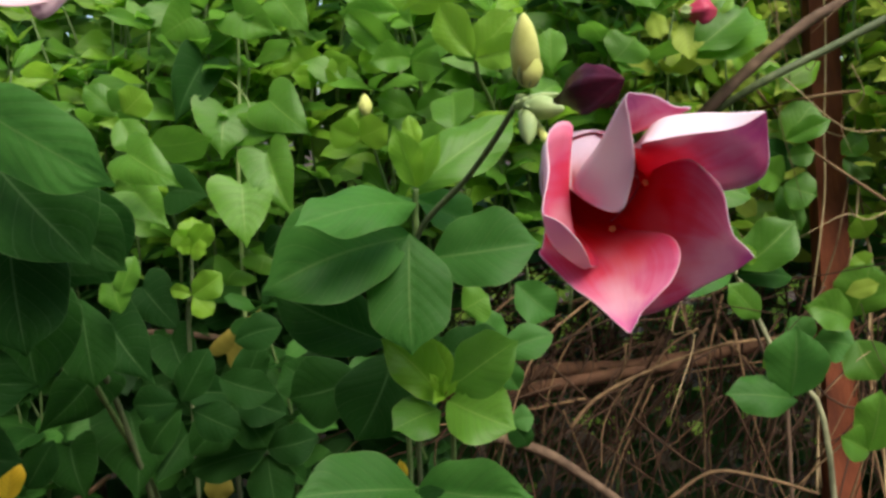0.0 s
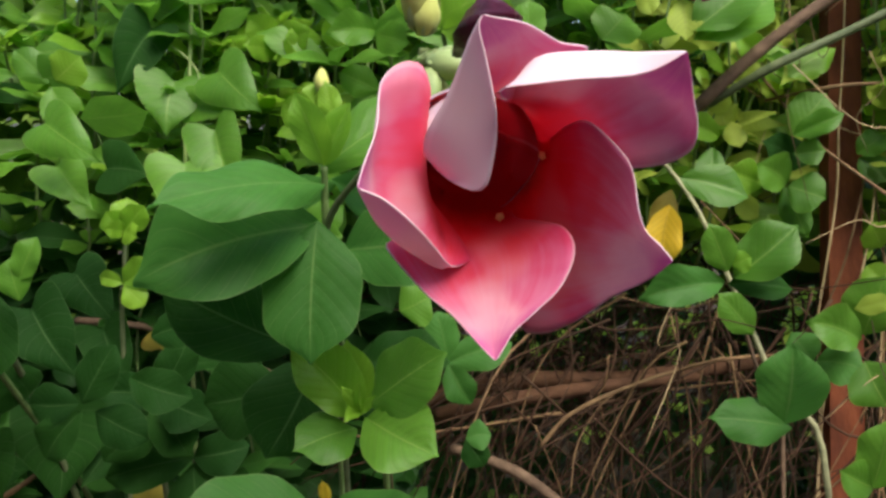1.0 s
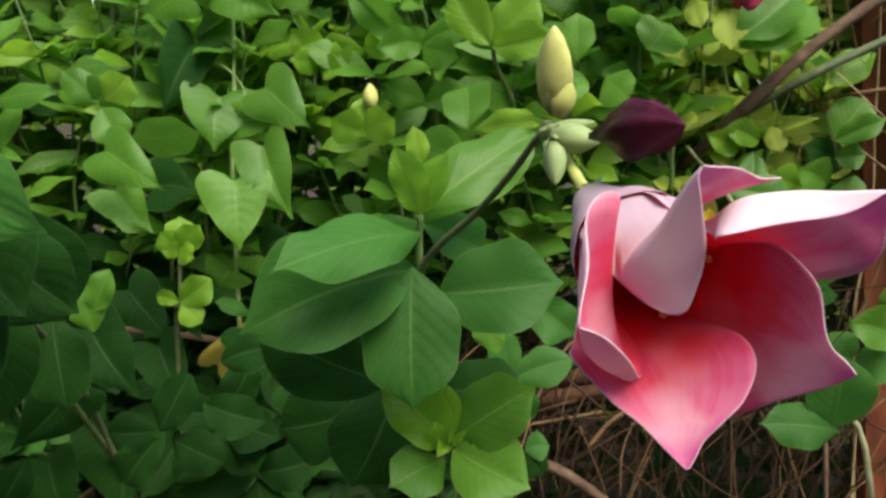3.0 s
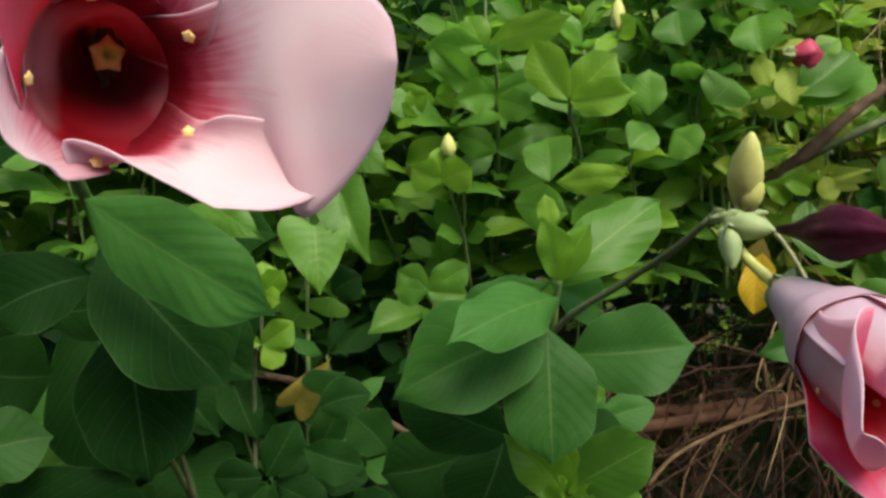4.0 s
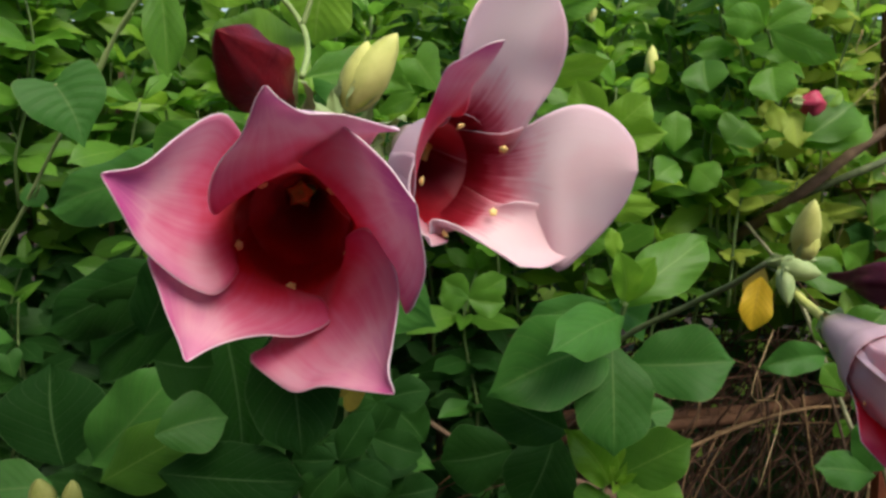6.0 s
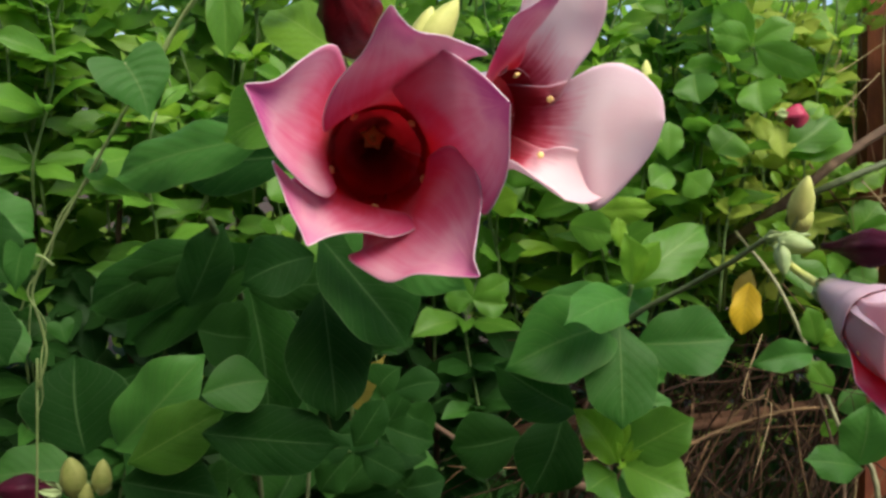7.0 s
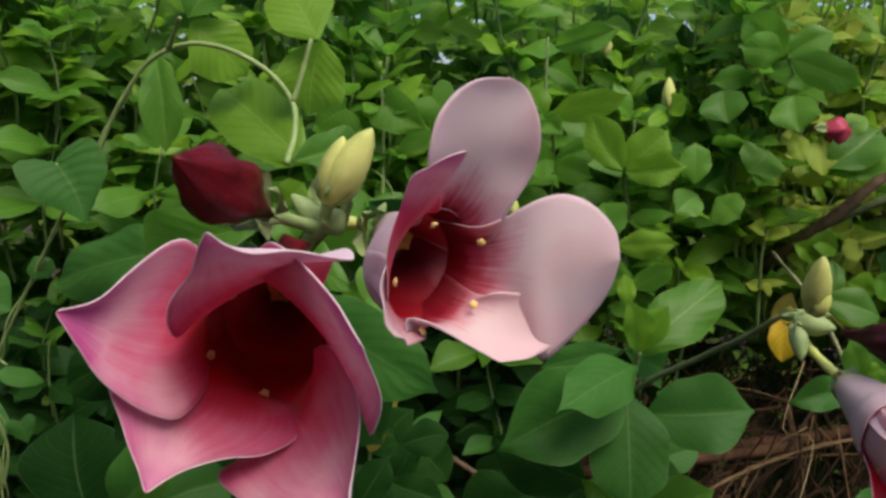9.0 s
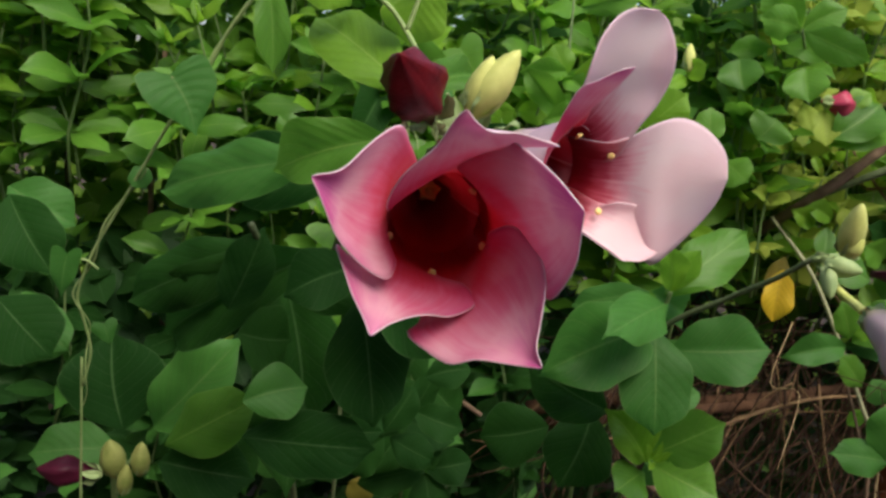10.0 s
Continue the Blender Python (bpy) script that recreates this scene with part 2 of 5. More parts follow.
# ---- builders ----
def mesh_of(name, verts, faces, uvs=None, mats=(), picks=None):
    me = bpy.data.meshes.new(name)
    me.from_pydata([tuple(v) for v in verts], [], faces)
    if uvs is not None:
        layer = me.uv_layers.new(name="UVMap")
        for lo in me.loops:
            layer.data[lo.index].uv = uvs[lo.vertex_index]
    for m in mats:
        me.materials.append(m)
    for i, f in enumerate(me.polygons):
        f.use_smooth = True
        if picks:
            f.material_index = picks[i]
    me.update()
    return me


def part(name, me, parent, label=""):
    ob = new(name, me)
    ob.parent = parent
    return tagged(ob, label)


def thing(name, at, label, category, group="", kind=""):
    ob = new(name)
    ob.empty_display_size = 0.02
    ob.location = at
    return tagged(ob, label, category, group, kind)


def hang(ob, parent, m):
    """Puts a part of a thing at the world pose m."""
    ob.parent = parent
    ob.matrix_basis = Matrix.Translation(-parent.location) @ m
    return ob


# Blades: unit length along y, unit width along x, facing +z.
SHAPES = {
    "heart": ((0, 0.05, 0.12, 0.20, 0.30, 0.42, 0.56, 0.70, 0.82, 0.92, 1), (0.02, 0.34, 0.68, 0.90, 1.0, 0.96, 0.80, 0.55, 0.30, 0.10, 0.02)),
    "ovate": ((0, 0.06, 0.15, 0.28, 0.42, 0.56, 0.69, 0.79, 0.87, 0.93, 1), (0.05, 0.28, 0.60, 0.89, 1.0, 1.0, 0.90, 0.71, 0.44, 0.16, 0.02)),
    "pointed": ((0, 0.08, 0.20, 0.35, 0.50, 0.62, 0.74, 0.84, 0.92, 1), (0.05, 0.30, 0.66, 0.93, 1.0, 0.90, 0.66, 0.38, 0.15, 0.02)),
    "round": ((0, 0.08, 0.22, 0.42, 0.6, 0.76, 0.88, 0.95, 1), (0.05, 0.34, 0.76, 0.99, 0.98, 0.80, 0.50, 0.24, 0.04)),
    "narrow": ((0, 0.15, 0.4, 0.6, 0.8, 0.92, 1), (0.25, 0.75, 1.0, 0.9, 0.55, 0.25, 0.03)),
}


HEART_EDGE = ((0, 0.05, 0.12, 0.20, 0.30, 0.42, 0.56, 0.70, 0.82, 0.92, 1), (0, -0.12, -0.17, -0.13, 0.0, 0.20, 0.42, 0.62, 0.78, 0.90, 1))


SMOOTH = {}


def outline(kind, s):
    """The half-width of a blade at s, with the corners of its shape rounded off."""
    if kind not in SMOOTH:
        wide = np.interp(np.linspace(-0.06, 1.06, 225), *SHAPES[kind])
        wide[:12], wide[-12:] = np.linspace(-wide[24], wide[12], 12), 0.0
        SMOOTH[kind] = np.convolve(np.convolve(wide, np.ones(13) / 13, "same"), np.ones(9) / 9, "same")
    return max(0.012, float(np.interp(s, np.linspace(-0.06, 1.06, 225), SMOOTH[kind])))


def blade(kind, seed, nu, nv, mat):
    rng = random.Random(seed)
    fold, droop, wave, twist = rng.uniform(0.10, 0.55), rng.uniform(0.05, 0.34), rng.uniform(0.016, 0.046), rng.uniform(-0.3, 0.3)
    bow, phase, cup = rng.uniform(-0.08, 0.08), rng.uniform(0, 6), rng.uniform(0.1, 0.5)
    verts, uvs, faces = [], [], []
    marks = SHAPES[kind][0]
    rows = [float(np.interp(k / nu, [m / (len(marks) - 1) for m in range(len(marks))], marks)) for k in range(nu + 1)]
    for i, s in enumerate(rows):
        h = 0.5 * outline(kind, s) if 0 < i < nu else 0.006
        for j in range(nv + 1):
            q = 2 * j / nv - 1
            edge = abs(q) ** 1.5
            x = q * h * (1 + 0.045 * math.sin(13 * s + phase) * edge) + bow * math.sin(math.pi * s)
            y = s + (float(np.interp(s, *HEART_EDGE)) - s) * abs(q) if kind == "heart" else s + 0.05 * edge * math.sin(math.pi * s)
            z = h * (fold * abs(q) - cup * q * q) * 0.7 + droop * (0.85 * s - s ** 2.6) + wave * math.sin(12 * s + phase + (1.5 if q > 0 else 0)) * edge + twist * q * h * s
            z += 0.015 * math.cos(2 * math.pi * (8 * s - 2.5 * abs(q))) * math.sin(math.pi * min(1.0, abs(q))) * math.sin(math.pi * s)
            verts.append((x, y, z))
            uvs.append((0.5 + 0.5 * q, s))
    for i in range(nu):
        for j in range(nv):
            a = i * (nv + 1) + j
            faces.append((a, a + 1, a + nv + 2, a + nv + 1))
    return mesh_of("leaf", verts, faces, uvs, (mat,))


BLADES = {}


def blade_of(kind, mat, variant, fine=True):
    key = (kind, mat.name, variant, fine)
    if key not in BLADES:
        BLADES[key] = blade(kind, 17 * variant + len(kind), 30 if fine else 10, 10 if fine else 4, mat)
    return BLADES[key]


def leaf_pose(base, tip, width, face):
    base, tip, face = Vector(base), Vector(tip), Vector(face)
    y = tip - base
    size = y.length
    y.normalize()
    z = (face - face.dot(y) * y).normalized()
    x = y.cross(z)
    m = Matrix((x, y, z)).transposed().to_4x4()
    m.translation = base
    return m @ Matrix.Diagonal((width, size, size, 1))


COUNT = [0]


def leaf(parent, base, tip, width, face, kind, mat, fine=True):
    COUNT[0] += 1
    ob = new("leaf", blade_of(kind, mat, COUNT[0] % 5, fine))
    return hang(ob, parent, leaf_pose(base, tip, width, face))


def smooth_line(points, steps=6):
    pts = [Vector(p) for p in points]
    pts = [2 * pts[0] - pts[1]] + pts + [2 * pts[-1] - pts[-2]]
    out = []
    for a, b, c, d in zip(pts, pts[1:], pts[2:], pts[3:]):
        for k in range(steps):
            t = k / steps
            out.append(0.5 * (2 * b + (c - a) * t + (2 * a - 5 * b + 4 * c - d) * t * t + (3 * b - a - 3 * c + d) * t ** 3))
    return out + [pts[-2]]


def tube_data(points, r0, r1, sides=7, knots=0.0, seed=0, shift=0):
    rng = random.Random(seed)
    verts, faces = [], []
    n = len(points)
    up = Vector((0.31, 0.17, 0.93))
    for i, p in enumerate(points):
        t = (points[min(i + 1, n - 1)] - points[max(i - 1, 0)]).normalized()
        s = t.cross(up).normalized()
        u = s.cross(t)
        r = (r0 + (r1 - r0) * i / (n - 1)) * (1 + knots * rng.uniform(-1, 1))
        for k in range(sides):
            a = 2 * math.pi * k / sides
            verts.append(p + r * (math.cos(a) * s + math.sin(a) * u))
    for i in range(n - 1):
        for k in range(sides):
            a, b = i * sides + k, i * sides + (k + 1) % sides
            faces.append((shift + a, shift + b, shift + b + sides, shift + a + sides))
    faces.append(tuple(shift + k for k in reversed(range(sides))))
    faces.append(tuple(shift + (n - 1) * sides + k for k in range(sides)))
    return verts, faces


def stem(name, parent, points, r0, r1, mat, label="", knots=0.06, sides=8, steps=6):
    verts, faces = tube_data(smooth_line(points, steps), r0, r1, sides, knots, len(points))
    if parent:
        verts = [v - parent.location for v in verts]
        return part(name, mesh_of(name, verts, faces, None, (mat,)), parent, label)
    o = Vector(points[0])
    ob = new(name, mesh_of(name, [v - o for v in verts], faces, None, (mat,)))
    ob.location = o
    return ob


def turned(name, profile, sides, mat, ridge=0.0, ridges=5, spin=0.0):
    """A body turned round z from (radius, height) pairs, with spiral ridges."""
    verts, faces = [], []
    top = profile[-1][1]
    for r, h in profile:
        for k in range(sides):
            a = 2 * math.pi * k / sides
            rr = r * (1 + ridge * math.cos(ridges * (a + spin * h / top)))
            verts.append((rr * math.cos(a), rr * math.sin(a), h))
    n = len(profile)
    for i in range(n - 1):
        for k in range(sides):
            a, b = i * sides + k, i * sides + (k + 1) % sides
            faces.append((a, b, b + sides, a + sides))
    faces.append(tuple(reversed(range(sides))))
    faces.append(tuple((n - 1) * sides + k for k in range(sides)))
    return mesh_of(name, verts, faces, None, (mat,))


def aim(at, way, spin=0.0):
    return Matrix.Translation(at) @ Vector(way).to_track_quat("Z", "Y").to_matrix().to_4x4() @ Matrix.Rotation(spin, 4, "Z")


def bud(parent, base, tip, width, mat, label="", calyx=True, spin=1.3, ridge=0.17, full=False):
    base, tip = Vector(base), Vector(tip)
    h = (tip - base).length
    shape = [(0.16, 0.0), (0.22, 0.08), (0.36, 0.2), (0.72, 0.36), (0.94, 0.50), (1.0, 0.60), (0.84, 0.72), (0.55, 0.84), (0.26, 0.94), (0.05, 1.0)]
    if full:
        shape = [(0.34, 0.0), (0.62, 0.07), (0.86, 0.18), (0.98, 0.34), (1.0, 0.48), (0.92, 0.64), (0.70, 0.79), (0.38, 0.92), (0.06, 1.0)]
    ob = new("bud", turned("bud", [(r * width / 2, z * h) for r, z in shape], 20, mat, ridge, 5, spin))
    hang(ob, parent, aim(base, tip - base))
    tagged(ob, label)
    if calyx:
        sepals(parent, base, tip - base, 0.35 * h, 0.30 * width)
    return ob


def sepals(parent, at, way, size, width, mat=None, count=5, spread=0.35):
    m = aim(at, way)
    for k in range(count):
        a = 2 * math.pi * k / count + 0.4
        out = m.to_3x3() @ Vector((math.cos(a), math.sin(a), 0))
        up = Vector(way).normalized()
        b = Vector(at) + 0.0022 * out
        ob = new("sepal", blade_of("narrow", mat or SEPAL, k % 3))
        hang(ob, parent, leaf_pose(b, b + size * (up + spread * out), width, out))


def lime_bud(parent, base, tip, width, mat=None):
    base, tip = Vector(base), Vector(tip)
    h = (tip - base).length
    shape = [(0.35, 0.0), (0.62, 0.10), (0.92, 0.28), (1.0, 0.45), (0.86, 0.65), (0.55, 0.84), (0.22, 0.96), (0.04, 1.0)]
    ob = new("bud", turned("bud", [(r * width / 2, z * h) for r, z in shape], 14, mat or BUD_LIME, 0.07, 5, 0.9))
    hang(ob, parent, aim(base, tip - base))
    sepals(parent, base, tip - base, 0.42 * h, 0.55 * width, None, 3, 0.30)
    return ob


# Flowers: local z looks out of the flower, y is up. Margins run through (degrees round the mouth, millimetres from the
# axis, millimetres before the mouth).
def polar(k):
    return 0.001 * Vector((k[1] * math.cos(radians(k[0])), k[1] * math.sin(radians(k[0])), k[2]))


def even_line(points, n):
    """n + 1 places along a smooth curve, a little closer towards its end."""
    fine = smooth_line(points, 8)
    run = np.cumsum([0.0] + [(q - p).length for p, q in zip(fine, fine[1:])])
    xyz = np.array([tuple(p) for p in fine])
    at = [(1 - (1 - i / n) ** 1.25) * run[-1] for i in range(n + 1)]
    return [Vector([float(np.interp(d, run, xyz[:, k])) for k in range(3)]) for d in at]


def petal(ring, angle, tip, ccw, cw, mats, crease=()):
    """One asymmetric lobe of a corolla: a round margin on one side that lies over the next lobe, a blunt one on the other
    and a pointed tip. With a crease the round side is folded over along it."""
    nu, nv = 40, 24
    foot = lambda k: Vector((0.83 * ring * math.cos(radians(k)), 0.83 * ring * math.sin(radians(k)), -0.0195))
    end = polar(tip)
    ccw = ((ccw[0][0] + 12, ccw[0][1] - 0.4, ccw[0][2]),) + tuple(ccw[1:])
    cw = ((cw[0][0] - 12, cw[0][1] + 0.6, cw[0][2]),) + tuple(cw[1:])
    lead = even_line([foot(angle + 54)] + [polar(k) for k in ccw] + [end], nu)
    trail = even_line([foot(angle - 54)] + [polar(k) for k in cw] + [end], nu)
    root = foot(angle)
    far = max(0.055, (end - foot(tip[0])).length)
    if crease:
        spine = even_line([root] + [polar(k) for k in crease] + [end], nu)
    else:
        d = end - root
        spine = even_line([root, root + Vector((0.19 * d.x, 0.19 * d.y, 0.36 * d.z)), root + Vector((0.50 * d.x, 0.50 * d.y, 0.66 * d.z)), end], nu)
    front, uvs = [], []
    for i in range(nu + 1):
        t = i / nu
        a, b, c = lead[i], trail[i], spine[i]
        if not crease:
            # the middle follows the margins where they run far out to one side
            c = c + 0.30 * math.sin(math.pi * t) * (0.5 * (a + b) - c)
        for j in range(nv + 1):
            q = 2 * j / nv - 1
            if crease:
                p = c + (a - c) * q if q > 0 else c + (b - c) * -q
                side = a if q > 0 else b
                away = Vector((c.x, c.y, 0)).normalized()
                p = p + away * (0.14 if q < 0 else -0.08) * (side - c).length * 4 * abs(q) * (1 - abs(q)) * math.sin(math.pi * t)
            else:
                p = 0.5 * q * (q - 1) * b + (1 - q * q) * c + 0.5 * q * (q + 1) * a
            into = Vector((-p.x, -p.y, 0.012)).normalized()
            ruffle = 0.0007 * math.sin(17 * t + 0.05 * angle + 2 * q) * abs(q) ** 3 + 0.0005 * noise.noise((60 * p.x + angle, 60 * p.y, 60 * p.z))
            p = p + into * math.sin(math.pi * t) * (ruffle + 0.0006 * q * (1 - t))
            # the foot hugs the cone that goes on from the tube
            wide = math.hypot(p.x, p.y)
            cone = ring * (1.0 + min(0.0, 0.17 * p.z / 0.0195)) - 0.0002 * q
            grip = max(0.0, 1 - t / 0.24) ** 1.3 * (cone / wide - 1)
            p = Vector((p.x * (1 + grip), p.y * (1 + grip), p.z))
            front.append(p)
            near = (p - foot(math.degrees(math.atan2(p.y, p.x)))).length
            uvs.append((0.5 + 0.5 * q, min(1.0, near / far)))
    n = len(front)
    true = []
    for i in range(nu + 1):
        for j in range(nv + 1):
            at = lambda k, m: front[min(max(k, 0), nu - 1) * (nv + 1) + min(max(m, 0), nv)]
            true.append((at(i + 1, j) - at(i - 1, j)).cross(at(i, j + 1) - at(i, j - 1)).normalized())
    back = [v - 0.00045 * k for v, k in zip(front, true)]
    faces, picks = [], []
    for i in range(nu):
        for j in range(nv):
            b = i * (nv + 1) + j
            faces.append((b, b + nv + 1, b + nv + 2, b + 1))
            picks.append(0)
            faces.append((n + b, n + b + 1, n + b + nv + 2, n + b + nv + 1))
            picks.append(1)
    rim = [i * (nv + 1) + nv for i in range(nu)] + [nu * (nv + 1) + j for j in range(nv, 0, -1)] + [i * (nv + 1) for i in range(nu, 0, -1)]
    for x, y in zip(rim, rim[1:]):
        faces.append((x, y, n + y, n + x))
        picks.append(1)
    return mesh_of("petal", front + back, faces, uvs + uvs, mats, picks)


def corolla_tube(depth, ring, mats, bend, rim):
    outer = [(0.0030, -depth), (0.0034, -0.94 * depth), (0.0060, -0.89 * depth), (0.38 * ring, -0.80 * depth), (0.52 * ring, -0.62 * depth), (0.68 * ring, -0.41 * depth), (0.83 * ring + 0.0002, -0.0195), (0.888 * ring + 0.0002, -0.0130)]
    outer += [(0.93 * ring + 0.0002, -0.0082), (1.0 * ring + 0.0003, 0.0005)][:rim]
    sides, verts, uvs, faces, picks = 40, [], [], [], []
    line = smooth_line([(r, 0, z) for r, z in outer], 4)
    fine = [(p.x, p.z) for p in line]
    rows = fine + [(max(0.001, r - 0.0003), z) for r, z in reversed(fine)]
    for r, z in rows:
        for k in range(sides):
            a = 2 * math.pi * k / sides
            rr = r * (1 + 0.035 * math.cos(5 * a) * (1 + z / depth))
            verts.append((rr * math.cos(a) + bend[0] * z, rr * math.sin(a) + bend[1] * z, z))
            uvs.append((k / sides, 1 + z / depth))
    for i in range(len(rows) - 1):
        for k in range(sides):
            a, b = i * sides + k, i * sides + (k + 1) % sides
            faces.append((a, b, b + sides, a + sides))
            picks.append(0 if i < len(fine) else 1)
    return mesh_of("tube", verts, faces, uvs, mats, picks)


def star_mesh():
    """Five anthers leaning together round a small hole."""
    rings = [[], [], [], []]
    for k in range(10):
        a, point = math.pi * k / 5 + math.pi / 2, k % 2 == 0
        for ring, r, h in zip(rings, (0.0016, 0.0058 if point else 0.0040, 0.0022 if point else 0.0016, 0.0010), (-0.012, 0.0, 0.0014 if point else 0.0008, -0.0040)):
            ring.append((r * math.cos(a), r * math.sin(a), h))
    faces = [(10 * m + k, 10 * m + (k + 1) % 10, 10 * m + 10 + (k + 1) % 10, 10 * m + 10 + k) for m in range(3) for k in range(10)]
    return mesh_of("stamen_star", sum(rings, []), faces + [tuple(range(30, 40))], None, (STAMEN,))


SPOT_MESH = turned("nectar_spot", [(0.0005, -0.0012), (0.0014, -0.0004), (0.0017, 0.0), (0.0012, 0.0003), (0.0003, 0.0005)], 15, SPOT, 0.16, 5)


def flower(parent, centre, out, up, depth, ring, spots, label, star, bend=(0, 0), throat=PETAL_THROAT, rim=1):
    """A trumpet flower: thing's part 'flower' with a tube; stamens and a pale spot in each notch under it."""
    z = Vector(out).normalized()
    y = (Vector(up) - Vector(up).dot(z) * z).normalized()
    m = Matrix((y.cross(z), y, z)).transposed().to_4x4()
    m.translation = centre
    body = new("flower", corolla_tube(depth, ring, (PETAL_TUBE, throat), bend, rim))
    hang(body, parent, m)
    tagged(body, label)
    body["ring"] = ring
    part("stamen_star", star_mesh(), body, "yellow star of stamens").location = star
    for k in range(5):
        a = radians(spots + 72 * k)
        s = part("nectar_spot", SPOT_MESH, body)
        s.matrix_basis = aim(((ring - 0.0030) * math.cos(a), (ring - 0.0030) * math.sin(a), 0.0026), (-math.cos(a), -math.sin(a), 0.9))
    return body


def lobe(body, inner, angle, tip, ccw, cw, crease=()):
    return part("petal", petal(body["ring"], angle, tip, ccw, cw, (inner, PETAL_BACK), crease), body)


# ---- ground, distance and the rusty post ----
def ground_sheet():
    verts, faces = [], []
    marks = [-60, -20, -8, -4] + [-2.5 + 0.125 * k for k in range(41)] + [4, 8, 20, 60]
    for y in marks:
        for x in marks:
            near = math.exp(-((x / 3) ** 2 + (y / 3) ** 2))
            verts.append((x, y + 1, 0.03 * near * noise.noise((3 * x, 3 * y, 0)) + 0.012 * near * noise.noise((11 * x, 11 * y, 2))))
    n = len(marks)
    for i in range(n - 1):
        for j in range(n - 1):
            faces.append((i * n + j, i * n + j + 1, i * n + n + j + 1, i * n + n + j))
    return tagged(new("ground", mesh_of("ground", verts, faces, None, (SOIL,))), "dark soil strewn with dry leaf litter", "ground", "", "structure")


ground_sheet()


def plain_wall(name, label, low, high):
    bm = bmesh.new()
    bmesh.ops.create_cube(bm, size=1)
    for v in bm.verts:
        v.co = Vector([low[k] if v.co[k] < 0 else high[k] for k in range(3)])
    bmesh.ops.bevel(bm, geom=bm.edges[:], offset=0.02, segments=2, affect='EDGES')
    me = bpy.data.meshes.new(name)
    bm.to_mesh(me)
    bm.free()
    me.materials.append(PLASTER)
    return tagged(new(name, me), label, 'wall', '', 'structure')


# Unseen walls, added only to cut low sky light from south and west.
plain_wall('added_wall_south', 'unseen weathered grey plaster wall added to block low light behind the viewer', (-5, -2.2, -0.1), (5, -2.0, 2.5))
plain_wall('added_wall_west', 'unseen weathered grey plaster wall added to shade the hedge from the left', (-1.45, -2.0, -0.1), (-1.25, 0.98, 2.4))


def rusty_post(foot, top, wide):
    """A rolled iron angle, slightly out of plumb."""
    foot, top = Vector(foot), Vector(top)
    h, t = (top - foot).length, 0.005
    shape = [(-wide / 2, 0), (wide / 2, 0), (wide / 2, t), (wide / 2 - 0.004, t + 0.002), (-wide / 2 + t + 0.003, t + 0.003), (-wide / 2 + t, t + 0.006), (-wide / 2 + t, wide * 0.7), (-wide / 2, wide * 0.7)]
    bm = bmesh.new()
    rings = []
    for k in range(41):
        z = h * k / 40
        ring = []
        for x, y in shape:
            w = 0.0012 * noise.noise((9 * x, 7 * y, 14 * z))
            ring.append(bm.verts.new((x + w, y + w, z)))
        rings.append(ring)
    for a, b in zip(rings, rings[1:]):
        for i in range(len(shape)):
            bm.faces.new((a[i], a[(i + 1) % len(shape)], b[(i + 1) % len(shape)], b[i]))
    bm.faces.new(rings[-1])
    bm.faces.new(list(reversed(rings[0])))
    me = bpy.data.meshes.new("fence_post")
    bm.to_mesh(me)
    bm.free()
    me.materials.append(RUST)
    ob = new("fence_post", me)
    ob.matrix_basis = aim(foot, top - foot)
    ob.matrix_basis = Matrix.Translation(foot) @ (top - foot).to_track_quat("Z", "X").to_matrix().to_4x4() @ Matrix.Rotation(radians(90), 4, "Z")
    return tagged(ob, "rusty reddish-brown iron angle post in the hedge", "post")


POST_A, POST_B = Vector((0.567, 1.202, 1.148)), Vector((0.564, 1.070, 0.562))
run = (POST_A - POST_B) / (POST_A.z - POST_B.z)
rusty_post(POST_B + run * (-0.25 - POST_B.z), POST_B + run * (1.75 - POST_B.z), 0.043)


# ---- hedge: shrubs of whorled shoots ----
def in_gap(x, y, z):
    """The bare hollow at the foot of the hedge, full of dry twigs."""
    top = 0.80 + 0.03 * math.sin(9 * x)
    return 0.02 < x < 0.95 and z < top and y < 1.75


def before_post(p):
    """The open lane in front of the post, where nothing grows."""
    post = POST_B + run * (p.z - POST_B.z)
    return 0.78 < p.z < 1.32 and p.y < post.y + 0.03 and abs(p.x - post.x * p.y / post.y + 0.01) < 0.036


